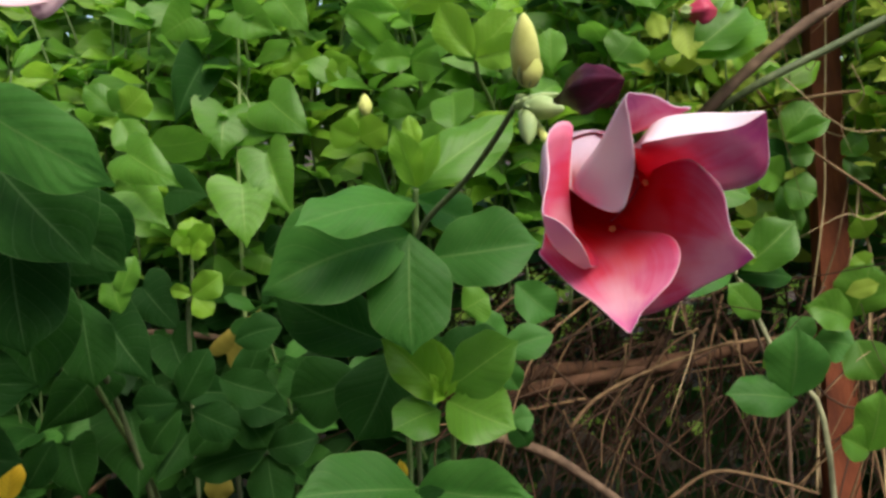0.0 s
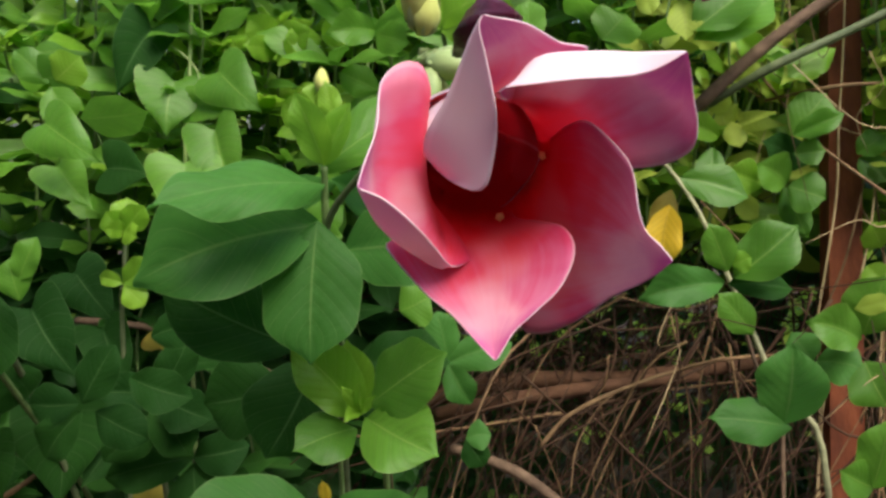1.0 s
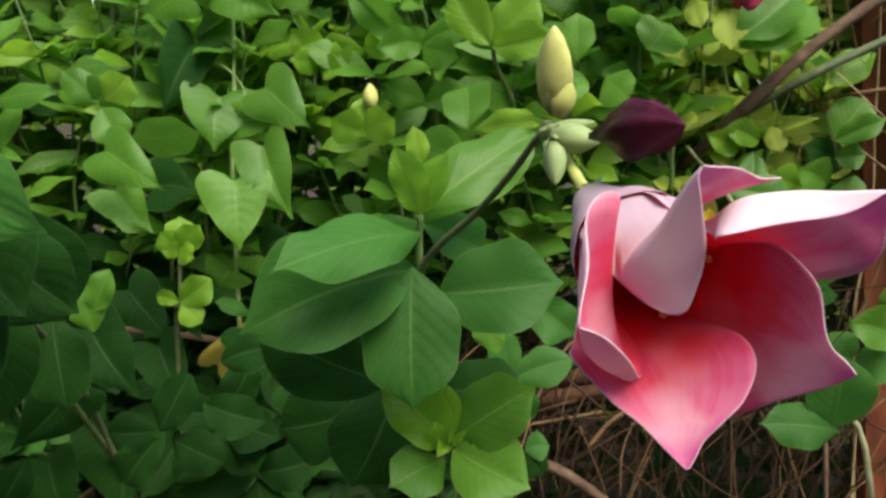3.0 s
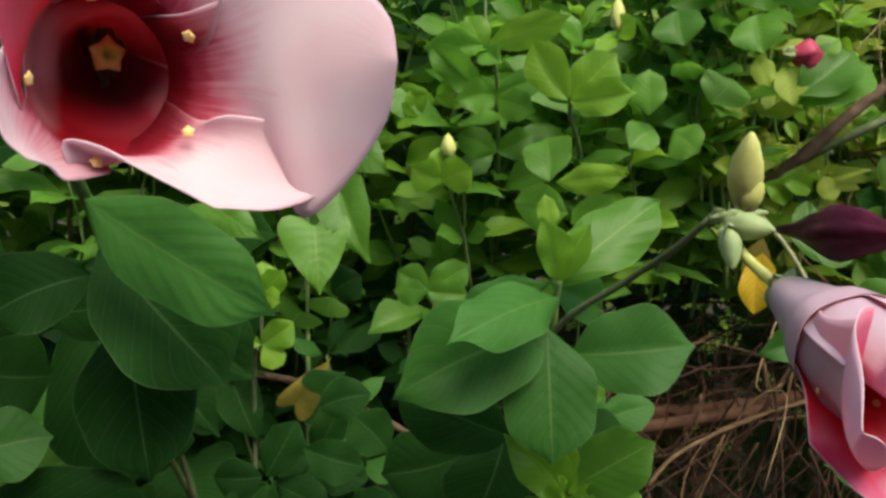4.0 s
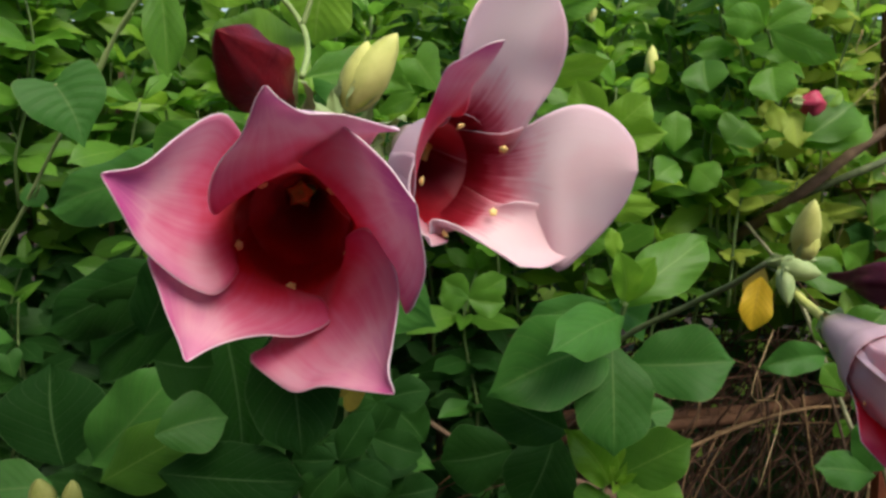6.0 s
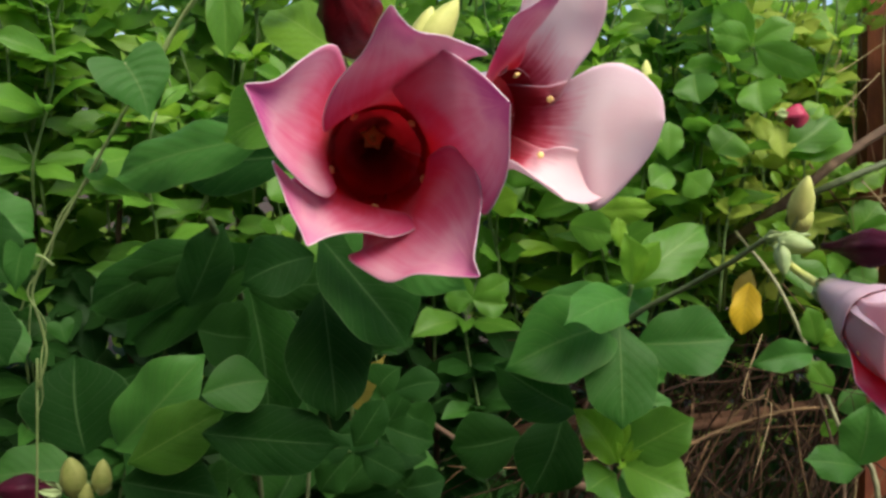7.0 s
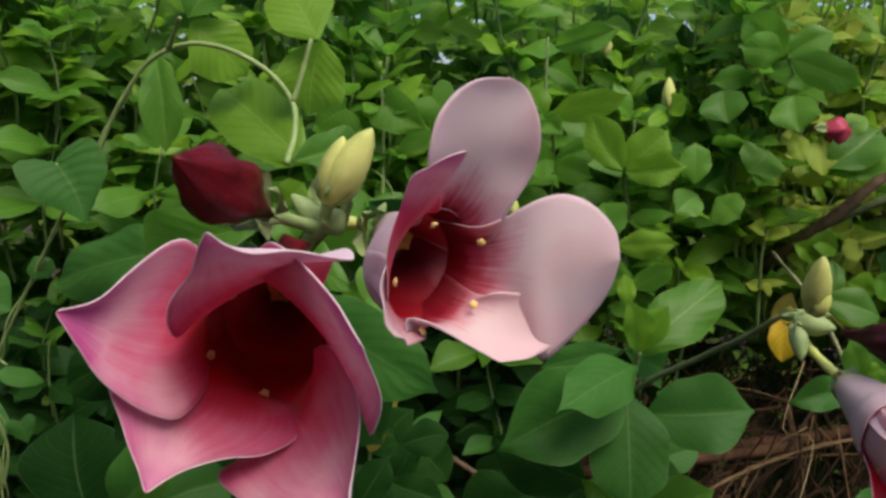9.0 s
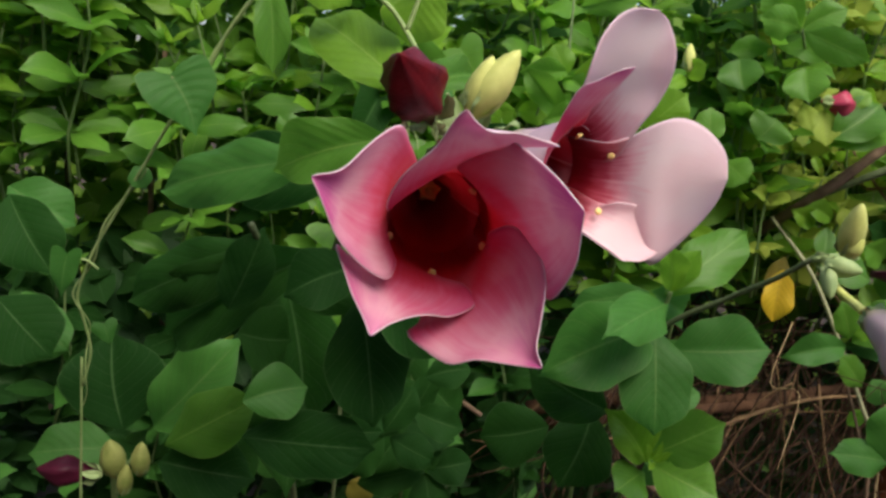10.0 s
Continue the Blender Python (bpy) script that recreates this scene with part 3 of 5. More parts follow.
def shoot(sink, rng, root, height, front, leaf_size, bend, lift=0.75):
    """Puts the whorls of one upright shoot into sink as (base, tip, width, face)."""
    x, y, z = root
    lean = Vector((rng.uniform(-bend, bend), rng.uniform(-bend, 0.4 * bend), 1))
    turn = rng.uniform(0, 6)
    steps = max(2, int(height / 0.062))
    line = []
    for k in range(steps + 1):
        t = k / steps
        p = Vector(root) + lean * (height * t) + Vector((0.012 * math.sin(4 * t + turn), 0, 0))
        line.append(p)
        if in_gap(p.x, p.y, p.z) or k == 0:
            continue
        turn += rng.uniform(0.5, 1.1)
        small = 0.62 if k == steps else 1.0
        for i in range(4):
            a = turn + math.pi * i / 2 + rng.uniform(-0.3, 0.3)
            out = Vector((math.cos(a), math.sin(a) - front, rng.uniform(-0.25, 0.55) + (0.5 if k == steps else 0))).normalized()
            size = leaf_size * small * rng.uniform(0.7, 1.15)
            b = p + 0.006 * out
            face = Vector((0.3 * rng.uniform(-1, 1), -0.55 + 0.3 * rng.uniform(-1, 1), lift))
            if before_post(b) or before_post(b + 0.6 * size * out) or before_post(b + size * out):
                continue
            sink.append((b, b + size * out, size * rng.uniform(0.38, 0.50), face))
    return line


def shrub(name, label, xs, ys, zs, shoots, seed, mats, leaf_size, front=0.7, kinds=("pointed", "pointed", "ovate", "heart"), lift=0.5):
    rng = random.Random(seed)
    centre = Vector((sum(xs) / 2, sum(ys) / 2, 0))
    top = thing(name, centre, label, "shrub", "shrubs of the hedge")
    made = 0
    for _ in range(shoots):
        root = (rng.uniform(*xs), rng.uniform(*ys), rng.uniform(zs[0], zs[1] - 0.1))
        sink = []
        line = shoot(sink, rng, root, min(rng.uniform(0.16, 0.42), zs[1] - root[2] + 0.05), front, leaf_size, 0.18, lift)
        if not sink:
            continue
        if not any(before_post(p) for p in line):
            stem("stem", top, line, 0.0026, 0.0014, STEM_GREEN, steps=2, sides=5)
        pale = rng.random()
        for b, t, w, face in sink:
            if made < 298:
                # Below 0.80 m darker leaves stand in for the hedge's own shade.
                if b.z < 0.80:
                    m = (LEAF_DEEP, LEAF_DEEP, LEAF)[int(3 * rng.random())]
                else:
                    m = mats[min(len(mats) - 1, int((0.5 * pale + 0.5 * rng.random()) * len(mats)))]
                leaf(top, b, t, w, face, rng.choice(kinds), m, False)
                made += 1
    x = rng.uniform(*xs)
    if not in_gap(x, sum(ys) / 2, 0.5):
        stem("trunk", top, [(x, ys[1] + 0.15, -0.02), (x + 0.02, ys[1] + 0.12, 0.4), (x - 0.03, ys[1] + 0.05, 0.8), (x, ys[1], zs[1] - 0.2)], 0.009, 0.004, BARK, steps=4)
    return top


FRONT = (LEAF_DEEP, LEAF_MID, LEAF_MID, LEAF_BRIGHT)
for k, x in enumerate((-1.35, -1.02, -0.72, -0.44, -0.16, 0.12, 0.40, 0.68, 1.0, 1.4)):
    # From x = 0.3 on, paler leaf colours stand in for stronger light.
    shrub("hedge_shrub", "dense green flowering shrub with whorled pointed leaves", (x - 0.19, x + 0.19), (1.06, 1.34), (0.25 if x < 0 else 0.72, 1.34), 20, 70 + k, FRONT if x < 0.3 else (LEAF_MID, LEAF_BRIGHT, LEAF_PALE), 0.082)
    shrub("hedge_shrub", "yellow-green upper shoots of the flowering hedge", (x - 0.19, x + 0.19), (1.15, 1.50), (0.90, 1.42), 20, 170 + k, (LEAF_MID, LEAF_BRIGHT, LEAF_BRIGHT) if x < 0.3 else (LEAF_BRIGHT, LEAF_BRIGHT, LEAF_PALE), 0.078 if x < 0.3 else 0.066)


# Sunlight about the post is put into these pale leaf colours.
for k, x in enumerate((0.44, 0.80, 0.50)):
    shrub("hedge_shrub", "shrub with small pointed leaves coloured pale for sunlight behind the post", (x - 0.18, x + 0.18), (1.08, 1.28), (0.84, 1.32), 28, 270 + k, (LEAF_BRIGHT, LEAF_PALE, LEAF_PALE), 0.050, lift=0.15)


def foliage_mass(name, label, boxes, count, size, seed, mat):
    rng = random.Random(seed)
    shape = [blade("ovate", 5 + k, 7, 2, mat) for k in range(4)]
    data = [([v.co.copy() for v in me.vertices], [tuple(f.vertices) for f in me.polygons]) for me in shape]
    uv = [(0.5 * (i % 3), (i // 3) / 7) for i in range(24)]
    verts, faces, uvs = [], [], []
    for _ in range(count):
        xs, ys, zs = rng.choice(boxes)
        p = Vector((rng.uniform(*xs), rng.uniform(*ys), rng.uniform(*zs)))
        if in_gap(*p):
            continue
        out = Vector((rng.gauss(0, 1), rng.gauss(-0.4, 1), rng.gauss(0, 0.6))).normalized()
        s = size * rng.uniform(0.6, 1.2)
        m = leaf_pose(p, p + s * out, 0.55 * s, (0.4 * rng.uniform(-1, 1), -0.6, 0.8))
        v, f = rng.choice(data)
        o = len(verts)
        verts += [m @ c for c in v]
        uvs += uv
        faces += [tuple(o + i for i in q) for q in f]
    for me in shape:
        bpy.data.meshes.remove(me)
    return tagged(new(name, mesh_of(name, verts, faces, uvs, (mat,))), label, "foliage", "", "stuff")


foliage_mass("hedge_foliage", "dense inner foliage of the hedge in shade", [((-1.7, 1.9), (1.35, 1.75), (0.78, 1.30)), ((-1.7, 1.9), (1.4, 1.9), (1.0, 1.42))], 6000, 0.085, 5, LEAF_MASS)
# Painted dark for shade at the hedge's foot and behind the hollow.
foliage_mass("low_foliage", "low leaves of the hedge with shade put into their dark colour", [((-1.7, 1.9), (1.35, 1.75), (0.1, 0.82)), ((-1.7, 0.0), (1.2, 1.5), (0.02, 0.84)), ((-0.2, 1.9), (1.76, 2.0), (0.0, 0.95))], 5500, 0.085, 8, LEAF_MASS_SHADED)
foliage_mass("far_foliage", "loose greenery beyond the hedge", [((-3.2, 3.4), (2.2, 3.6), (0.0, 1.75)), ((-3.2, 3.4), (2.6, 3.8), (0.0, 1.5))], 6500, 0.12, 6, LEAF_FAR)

# Leaves of the climbers and of single shoots on the hedge's face.
climber = thing("climbing_vine", (-0.25, 1.05, 0.0), "climbing vine with heart-shaped leaves on the hedge", "vine")
stem("stem", climber, [(-0.27, 1.07, 0.0), (-0.27, 1.07, 0.5), (-0.261, 1.031, 0.937), (-0.259, 1.044, 1.031), (-0.263, 1.069, 1.133), (-0.272, 1.102, 1.224)], 0.003, 0.002, STEM_VINE)
stem("tendril", climber, [(-0.299, 1.053, 1.088), (-0.269, 1.041, 1.076), (-0.248, 1.038, 1.055), (-0.242, 1.034, 1.030)], 0.0011, 0.0008, STEM_VINE)
leaf(climber, (-0.245, 0.982, 0.948), (-0.235, 0.952, 0.873), 0.081, (0.21, -0.89, 0.39), "heart", LEAF_MID)
leaf(climber, (-0.218, 1.008, 0.986), (-0.181, 0.976, 0.906), 0.069, (-0.10, -0.94, 0.32), "heart", LEAF_MID)
leaf(climber, (-0.216, 1.017, 1.052), (-0.160, 0.991, 1.007), 0.071, (-0.20, -0.93, 0.30), "heart", LEAF_MID)
leaf(climber, (-0.273, 1.036, 1.041), (-0.274, 1.007, 0.979), 0.085, (0.29, -0.87, 0.40), "heart", LEAF_MID)
leaf(climber, (-0.256, 1.032, 1.013), (-0.193, 1.011, 1.012), 0.045, (-0.31, -0.95, -0.00), "heart", LEAF_MID)
leaf(climber, (-0.350, 0.959, 0.995), (-0.268, 0.940, 1.003), 0.049, (-0.17, -0.90, -0.39), "ovate", LEAF_MID)
leaf(climber, (-0.302, 1.044, 1.102), (-0.333, 1.013, 1.023), 0.064, (0.41, -0.89, 0.19), "heart", LEAF_DEEP)
leaf(climber, (-0.335, 0.857, 0.989), (-0.271, 0.832, 0.954), 0.055, (-0.17, -0.92, 0.35), "heart", LEAF_MID)
leaf(climber, (-0.346, 0.901, 0.945), (-0.301, 0.875, 0.906), 0.053, (-0.06, -0.86, 0.50), "heart", LEAF_MID)
leaf(climber, (-0.342, 1.001, 0.939), (-0.292, 1.000, 0.932), 0.067, (-0.00, -0.99, 0.11), "heart", LEAF_DEEP)
leaf(climber, (-0.310, 1.032, 1.156), (-0.352, 1.028, 1.129), 0.060, (0.21, -0.96, -0.19), "heart", LEAF_MID)
leaf(climber, (-0.257, 1.033, 1.163), (-0.199, 1.029, 1.133), 0.060, (-0.07, -1.00, 0.00), "heart", LEAF_MID)
leaf(climber, (-0.200, 1.035, 1.177), (-0.164, 1.029, 1.135), 0.060, (-0.04, -0.99, 0.10), "heart", LEAF_MID)
leaf(climber, (-0.247, 1.067, 1.046), (-0.262, 1.062, 1.009), 0.047, (0.26, -0.97, 0.03), "heart", LEAF_MID)
leaf(climber, (-0.361, 0.967, 1.055), (-0.392, 0.964, 1.035), 0.050, (0.20, -0.97, -0.16), "ovate", LEAF_MID)
leaf(climber, (-0.378, 0.964, 1.035), (-0.351, 0.968, 1.062), 0.043, (0.27, -0.95, -0.14), "ovate", LEAF_BRIGHT)
leaf(climber, (-0.382, 0.963, 1.028), (-0.358, 0.958, 0.989), 0.043, (0.22, -0.94, 0.26), "ovate", LEAF_MID)
leaf(climber, (-0.385, 0.964, 1.032), (-0.425, 0.969, 1.068), 0.036, (0.10, -0.97, 0.24), "ovate", LEAF_MID)
leaf(climber, (-0.157, 1.072, 1.083), (-0.190, 1.047, 1.119), 0.039, (0.35, -0.89, -0.30), "ovate", LEAF_BRIGHT)
leaf(climber, (-0.157, 1.072, 1.083), (-0.116, 1.044, 1.102), 0.043, (-0.40, -0.84, -0.37), "ovate", LEAF_BRIGHT)
leaf(climber, (-0.157, 1.072, 1.081), (-0.186, 1.021, 1.082), 0.031, (0.85, -0.50, -0.14), "ovate", LEAF_BRIGHT)
leaf(climber, (-0.157, 1.072, 1.081), (-0.126, 1.020, 1.072), 0.031, (-0.83, -0.53, 0.18), "ovate", LEAF_BRIGHT)
leaf(climber, (-0.107, 1.074, 1.097), (-0.147, 1.042, 1.084), 0.039, (0.61, -0.79, 0.06), "ovate", LEAF_BRIGHT)
leaf(climber, (-0.107, 1.074, 1.101), (-0.060, 1.045, 1.109), 0.035, (-0.49, -0.84, -0.22), "ovate", LEAF_BRIGHT)
leaf(climber, (-0.100, 0.990, 1.002), (-0.133, 0.972, 1.018), 0.040, (0.41, -0.90, -0.15), "ovate", LEAF_BRIGHT)
leaf(climber, (-0.100, 0.990, 1.002), (-0.064, 0.972, 1.018), 0.044, (-0.35, -0.91, -0.22), "ovate", LEAF_BRIGHT)
leaf(climber, (-0.100, 0.989, 0.998), (-0.099, 0.996, 1.043), 0.033, (0.10, -0.99, 0.14), "ovate", LEAF_BRIGHT)
leaf(climber, (-0.032, 1.035, 1.034), (-0.080, 1.038, 1.055), 0.038, (-0.06, -1.00, 0.01), "round", LEAF_MID)
leaf(climber, (-0.032, 1.035, 1.034), (0.012, 1.038, 1.055), 0.038, (0.07, -1.00, -0.01), "round", LEAF_MID)
leaf(climber, (-0.113, 0.973, 0.878), (-0.148, 0.975, 0.899), 0.040, (0.02, -0.98, 0.18), "ovate", LEAF_MID)
leaf(climber, (-0.113, 0.972, 0.875), (-0.065, 0.976, 0.906), 0.040, (0.04, -1.00, 0.08), "ovate", LEAF_MID)
leaf(climber, (-0.113, 0.972, 0.875), (-0.065, 0.972, 0.871), 0.037, (-0.00, -0.99, 0.14), "ovate", LEAF_MID)
leaf(climber, (-0.113, 0.972, 0.875), (-0.152, 0.972, 0.875), 0.037, (0.00, -0.99, 0.13), "ovate", LEAF_MID)
leaf(climber, (-0.270, 1.037, 0.833), (-0.285, 1.034, 0.811), 0.063, (0.17, -0.99, 0.03), "heart", LEAF_MID)
leaf(climber, (-0.233, 1.040, 0.855), (-0.196, 1.043, 0.877), 0.047, (0.06, -1.00, 0.04), "ovate", LEAF_DEEP)
leaf(climber, (-0.233, 1.039, 0.851), (-0.240, 1.036, 0.826), 0.055, (0.20, -0.98, 0.08), "round", LEAF_MID)
leaf(climber, (-0.298, 0.934, 0.819), (-0.263, 0.937, 0.844), 0.037, (0.08, -1.00, 0.03), "round", LEAF_BRIGHT)
leaf(climber, (-0.298, 0.934, 0.817), (-0.274, 0.931, 0.796), 0.030, (0.16, -0.94, 0.31), "round", LEAF_BRIGHT)
leaf(climber, (-0.298, 0.934, 0.819), (-0.325, 0.935, 0.826), 0.018, (0.03, -0.97, 0.26), "round", LEAF_BRIGHT)
leaf(climber, (-0.299, 0.942, 0.876), (-0.315, 0.935, 0.897), 0.028, (0.41, -0.91, -0.01), "ovate", LEAF_BRIGHT)
leaf(climber, (-0.299, 0.942, 0.876), (-0.273, 0.936, 0.904), 0.031, (0.02, -0.98, -0.22), "ovate", LEAF_BRIGHT)
leaf(climber, (-0.299, 0.941, 0.872), (-0.301, 0.957, 0.911), 0.033, (0.30, -0.88, 0.37), "ovate", LEAF_BRIGHT)
leaf(climber, (-0.299, 0.942, 0.876), (-0.272, 0.911, 0.873), 0.025, (-0.67, -0.62, 0.41), "ovate", LEAF_BRIGHT)
leaf(climber, (-0.299, 0.942, 0.876), (-0.307, 0.912, 0.881), 0.021, (0.97, -0.25, -0.04), "ovate", LEAF_BRIGHT)
lime_bud(climber, (-0.090, 0.984, 1.029), (-0.092, 0.987, 1.056), 0.017)

upper = thing("flowering_shoot", (0.3, 1.04, 0.0), "upper hedge shoot with whorled leaves and buds", "shrub")
stem("stem", upper, [(0.11, 1.5, 0.0), (0.10, 1.4, 0.6), (0.084, 1.103, 0.977), (0.043, 0.964, 1.088), (0.075, 0.984, 1.138), (0.101, 0.992, 1.174)], 0.0035, 0.0018, STEM_GREEN)
stem("stem", upper, [(0.36, 1.6, 0.0), (0.36, 1.5, 0.6), (0.394, 1.223, 1.087), (0.256, 1.024, 1.243)], 0.0035, 0.0018, STEM_GREEN)
stem("stem", upper, [(0.02, 1.5, 0.0), (0.0, 1.4, 0.6), (-0.027, 1.097, 1.083), (-0.047, 1.053, 1.161), (-0.047, 1.075, 1.263)], 0.0035, 0.0018, STEM_GREEN)
leaf(upper, (0.039, 0.955, 1.095), (-0.001, 0.970, 1.160), 0.048, (-0.23, -0.97, 0.08), "ovate", LEAF_BRIGHT)
leaf(upper, (0.042, 0.955, 1.096), (0.088, 0.945, 1.145), 0.051, (-0.27, -0.96, 0.04), "ovate", LEAF_BRIGHT)
leaf(upper, (0.042, 0.955, 1.094), (0.103, 0.915, 1.103), 0.040, (-0.55, -0.83, 0.04), "ovate", LEAF_BRIGHT)
leaf(upper, (0.044, 0.975, 1.092), (0.023, 0.983, 1.127), 0.037, (-0.23, -0.97, 0.08), "ovate", LEAF_MID)
leaf(upper, (-0.051, 1.019, 1.096), (-0.118, 0.993, 1.160), 0.038, (0.17, -0.96, -0.22), "ovate", LEAF_MID)
leaf(upper, (-0.051, 1.043, 1.161), (-0.121, 0.991, 1.153), 0.038, (0.58, -0.81, 0.11), "ovate", LEAF_MID)
leaf(upper, (-0.047, 1.011, 1.158), (0.037, 0.954, 1.185), 0.038, (-0.48, -0.84, -0.26), "ovate", LEAF_BRIGHT)
leaf(upper, (-0.052, 1.032, 1.157), (-0.034, 0.986, 1.136), 0.031, (-0.65, -0.51, 0.56), "ovate", LEAF_MID)
leaf(upper, (-0.050, 1.041, 1.153), (-0.072, 1.050, 1.195), 0.039, (-0.19, -0.98, 0.12), "ovate", LEAF_BRIGHT)
leaf(upper, (-0.036, 1.019, 1.101), (-0.084, 0.978, 1.093), 0.038, (0.62, -0.75, 0.24), "ovate", LEAF_MID)
leaf(upper, (-0.036, 1.019, 1.101), (0.024, 1.002, 1.122), 0.035, (-0.28, -0.96, 0.03), "ovate", LEAF_MID)
leaf(upper, (-0.036, 1.019, 1.097), (0.005, 0.974, 1.083), 0.038, (-0.67, -0.70, 0.26), "ovate", LEAF_MID)
leaf(upper, (-0.039, 1.061, 1.249), (0.036, 1.013, 1.270), 0.038, (-0.50, -0.85, -0.16), "ovate", LEAF_MID)
leaf(upper, (0.022, 0.906, 1.008), (0.084, 0.857, 1.020), 0.032, (-0.64, -0.76, 0.12), "ovate", LEAF_BRIGHT)
leaf(upper, (0.015, 0.906, 1.008), (0.014, 0.947, 1.056), 0.054, (-0.26, -0.74, 0.62), "ovate", LEAF_MID)
leaf(upper, (0.098, 0.990, 1.167), (0.112, 0.963, 1.184), 0.029, (-0.70, -0.60, -0.39), "ovate", LEAF_BRIGHT)
leaf(upper, (0.098, 0.990, 1.167), (0.066, 0.956, 1.149), 0.019, (0.43, -0.70, 0.56), "ovate", LEAF_BRIGHT)
leaf(upper, (0.166, 0.995, 1.197), (0.166, 0.966, 1.157), 0.056, (-0.40, -0.74, 0.54), "ovate", LEAF_MID)
leaf(upper, (0.244, 1.004, 1.245), (0.171, 0.965, 1.248), 0.044, (0.47, -0.87, -0.14), "ovate", LEAF_MID)
leaf(upper, (0.244, 1.004, 1.245), (0.190, 1.015, 1.293), 0.049, (-0.31, -0.94, -0.13), "ovate", LEAF_MID)
leaf(upper, (0.247, 1.004, 1.245), (0.295, 0.989, 1.273), 0.041, (-0.31, -0.95, -0.01), "ovate", LEAF_MID)
leaf(upper, (0.248, 1.003, 1.242), (0.318, 0.954, 1.207), 0.044, (-0.57, -0.82, 0.03), "ovate", LEAF_MID)
leaf(upper, (0.255, 0.993, 1.194), (0.253, 0.963, 1.150), 0.056, (-0.46, -0.73, 0.51), "ovate", LEAF_MID)
leaf(upper, (0.255, 0.983, 1.149), (0.260, 0.955, 1.113), 0.025, (-0.53, -0.70, 0.49), "ovate", LEAF_PALE)
leaf(upper, (0.317, 1.014, 1.105), (0.386, 1.024, 1.161), 0.062, (-0.14, -0.93, 0.35), "ovate", LEAF_MID)
leaf(upper, (0.336, 1.023, 1.149), (0.367, 1.027, 1.174), 0.030, (-0.12, -0.94, 0.33), "ovate", LEAF_BRIGHT)
leaf(upper, (0.133, 0.971, 1.080), (0.133, 0.982, 1.132), 0.039, (-0.31, -0.93, 0.19), "ovate", LEAF_MID)
leaf(upper, (0.145, 0.988, 1.064), (0.111, 0.964, 1.044), 0.042, (0.23, -0.80, 0.56), "ovate", LEAF_MID)
leaf(upper, (0.166, 0.987, 1.063), (0.190, 0.961, 1.040), 0.045, (-0.55, -0.77, 0.31), "ovate", LEAF_MID)
leaf(upper, (0.219, 1.024, 1.095), (0.246, 1.030, 1.127), 0.063, (-0.17, -0.93, 0.33), "ovate", LEAF_MID)
leaf(upper, (-0.031, 0.803, 0.997), (0.013, 0.770, 0.991), 0.043, (-0.60, -0.77, -0.24), "ovate", LEAF_MID)
leaf(upper, (0.021, 0.798, 0.978), (0.055, 0.773, 1.008), 0.029, (-0.26, -0.87, -0.42), "ovate", LEAF_MID)
lime_bud(upper, (0.096, 0.981, 1.173), (0.096, 0.989, 1.210), 0.016)
lime_bud(upper, (0.023, 1.027, 1.237), (0.024, 1.032, 1.262), 0.014)
bud(upper, (0.300, 1.025, 1.155), (0.349, 1.023, 1.152), 0.034, BUD_ROSE, "rose-red closed bud")

# ---- dim shrub at the foot of the hedge, its shade put into the leaf colour ----
foot = thing("understory_shrub", (-0.3, 0.95, 0.0), "low shrub with rounded leaves coloured dark green for shade", "shrub")
stem("stem", foot, [(-0.22, 0.98, 0.0), (-0.245, 0.902, 0.590), (-0.231, 0.859, 0.718)], 0.004, 0.0025, STEM_DARK)
stem("stem", foot, [(-0.20, 0.98, 0.0), (-0.208, 0.900, 0.576), (-0.202, 0.870, 0.648)], 0.004, 0.0025, STEM_DARK)
stem("stem", foot, [(-0.32, 1.0, 0.0), (-0.317, 0.971, 0.722), (-0.301, 0.943, 0.814), (-0.302, 0.952, 0.874)], 0.003, 0.0018, STEM_DARK)
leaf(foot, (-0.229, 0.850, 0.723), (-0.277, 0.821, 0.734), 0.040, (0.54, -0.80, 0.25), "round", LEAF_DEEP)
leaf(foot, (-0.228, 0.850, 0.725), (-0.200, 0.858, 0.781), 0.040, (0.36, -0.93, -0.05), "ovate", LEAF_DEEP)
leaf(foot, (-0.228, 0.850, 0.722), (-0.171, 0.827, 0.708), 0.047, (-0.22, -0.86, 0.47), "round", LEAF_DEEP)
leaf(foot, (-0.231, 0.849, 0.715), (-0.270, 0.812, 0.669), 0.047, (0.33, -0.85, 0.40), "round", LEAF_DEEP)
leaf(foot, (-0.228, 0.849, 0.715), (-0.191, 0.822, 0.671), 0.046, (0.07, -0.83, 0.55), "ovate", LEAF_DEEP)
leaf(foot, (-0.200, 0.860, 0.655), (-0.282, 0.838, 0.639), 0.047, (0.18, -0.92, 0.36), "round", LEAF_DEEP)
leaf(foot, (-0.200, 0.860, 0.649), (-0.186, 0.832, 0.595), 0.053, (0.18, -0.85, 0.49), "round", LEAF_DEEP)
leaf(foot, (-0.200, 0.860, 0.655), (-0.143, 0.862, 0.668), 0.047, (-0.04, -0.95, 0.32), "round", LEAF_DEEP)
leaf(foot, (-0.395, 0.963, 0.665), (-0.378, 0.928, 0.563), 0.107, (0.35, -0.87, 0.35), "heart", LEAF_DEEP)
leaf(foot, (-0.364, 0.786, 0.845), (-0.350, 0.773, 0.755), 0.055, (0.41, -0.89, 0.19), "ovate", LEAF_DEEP)
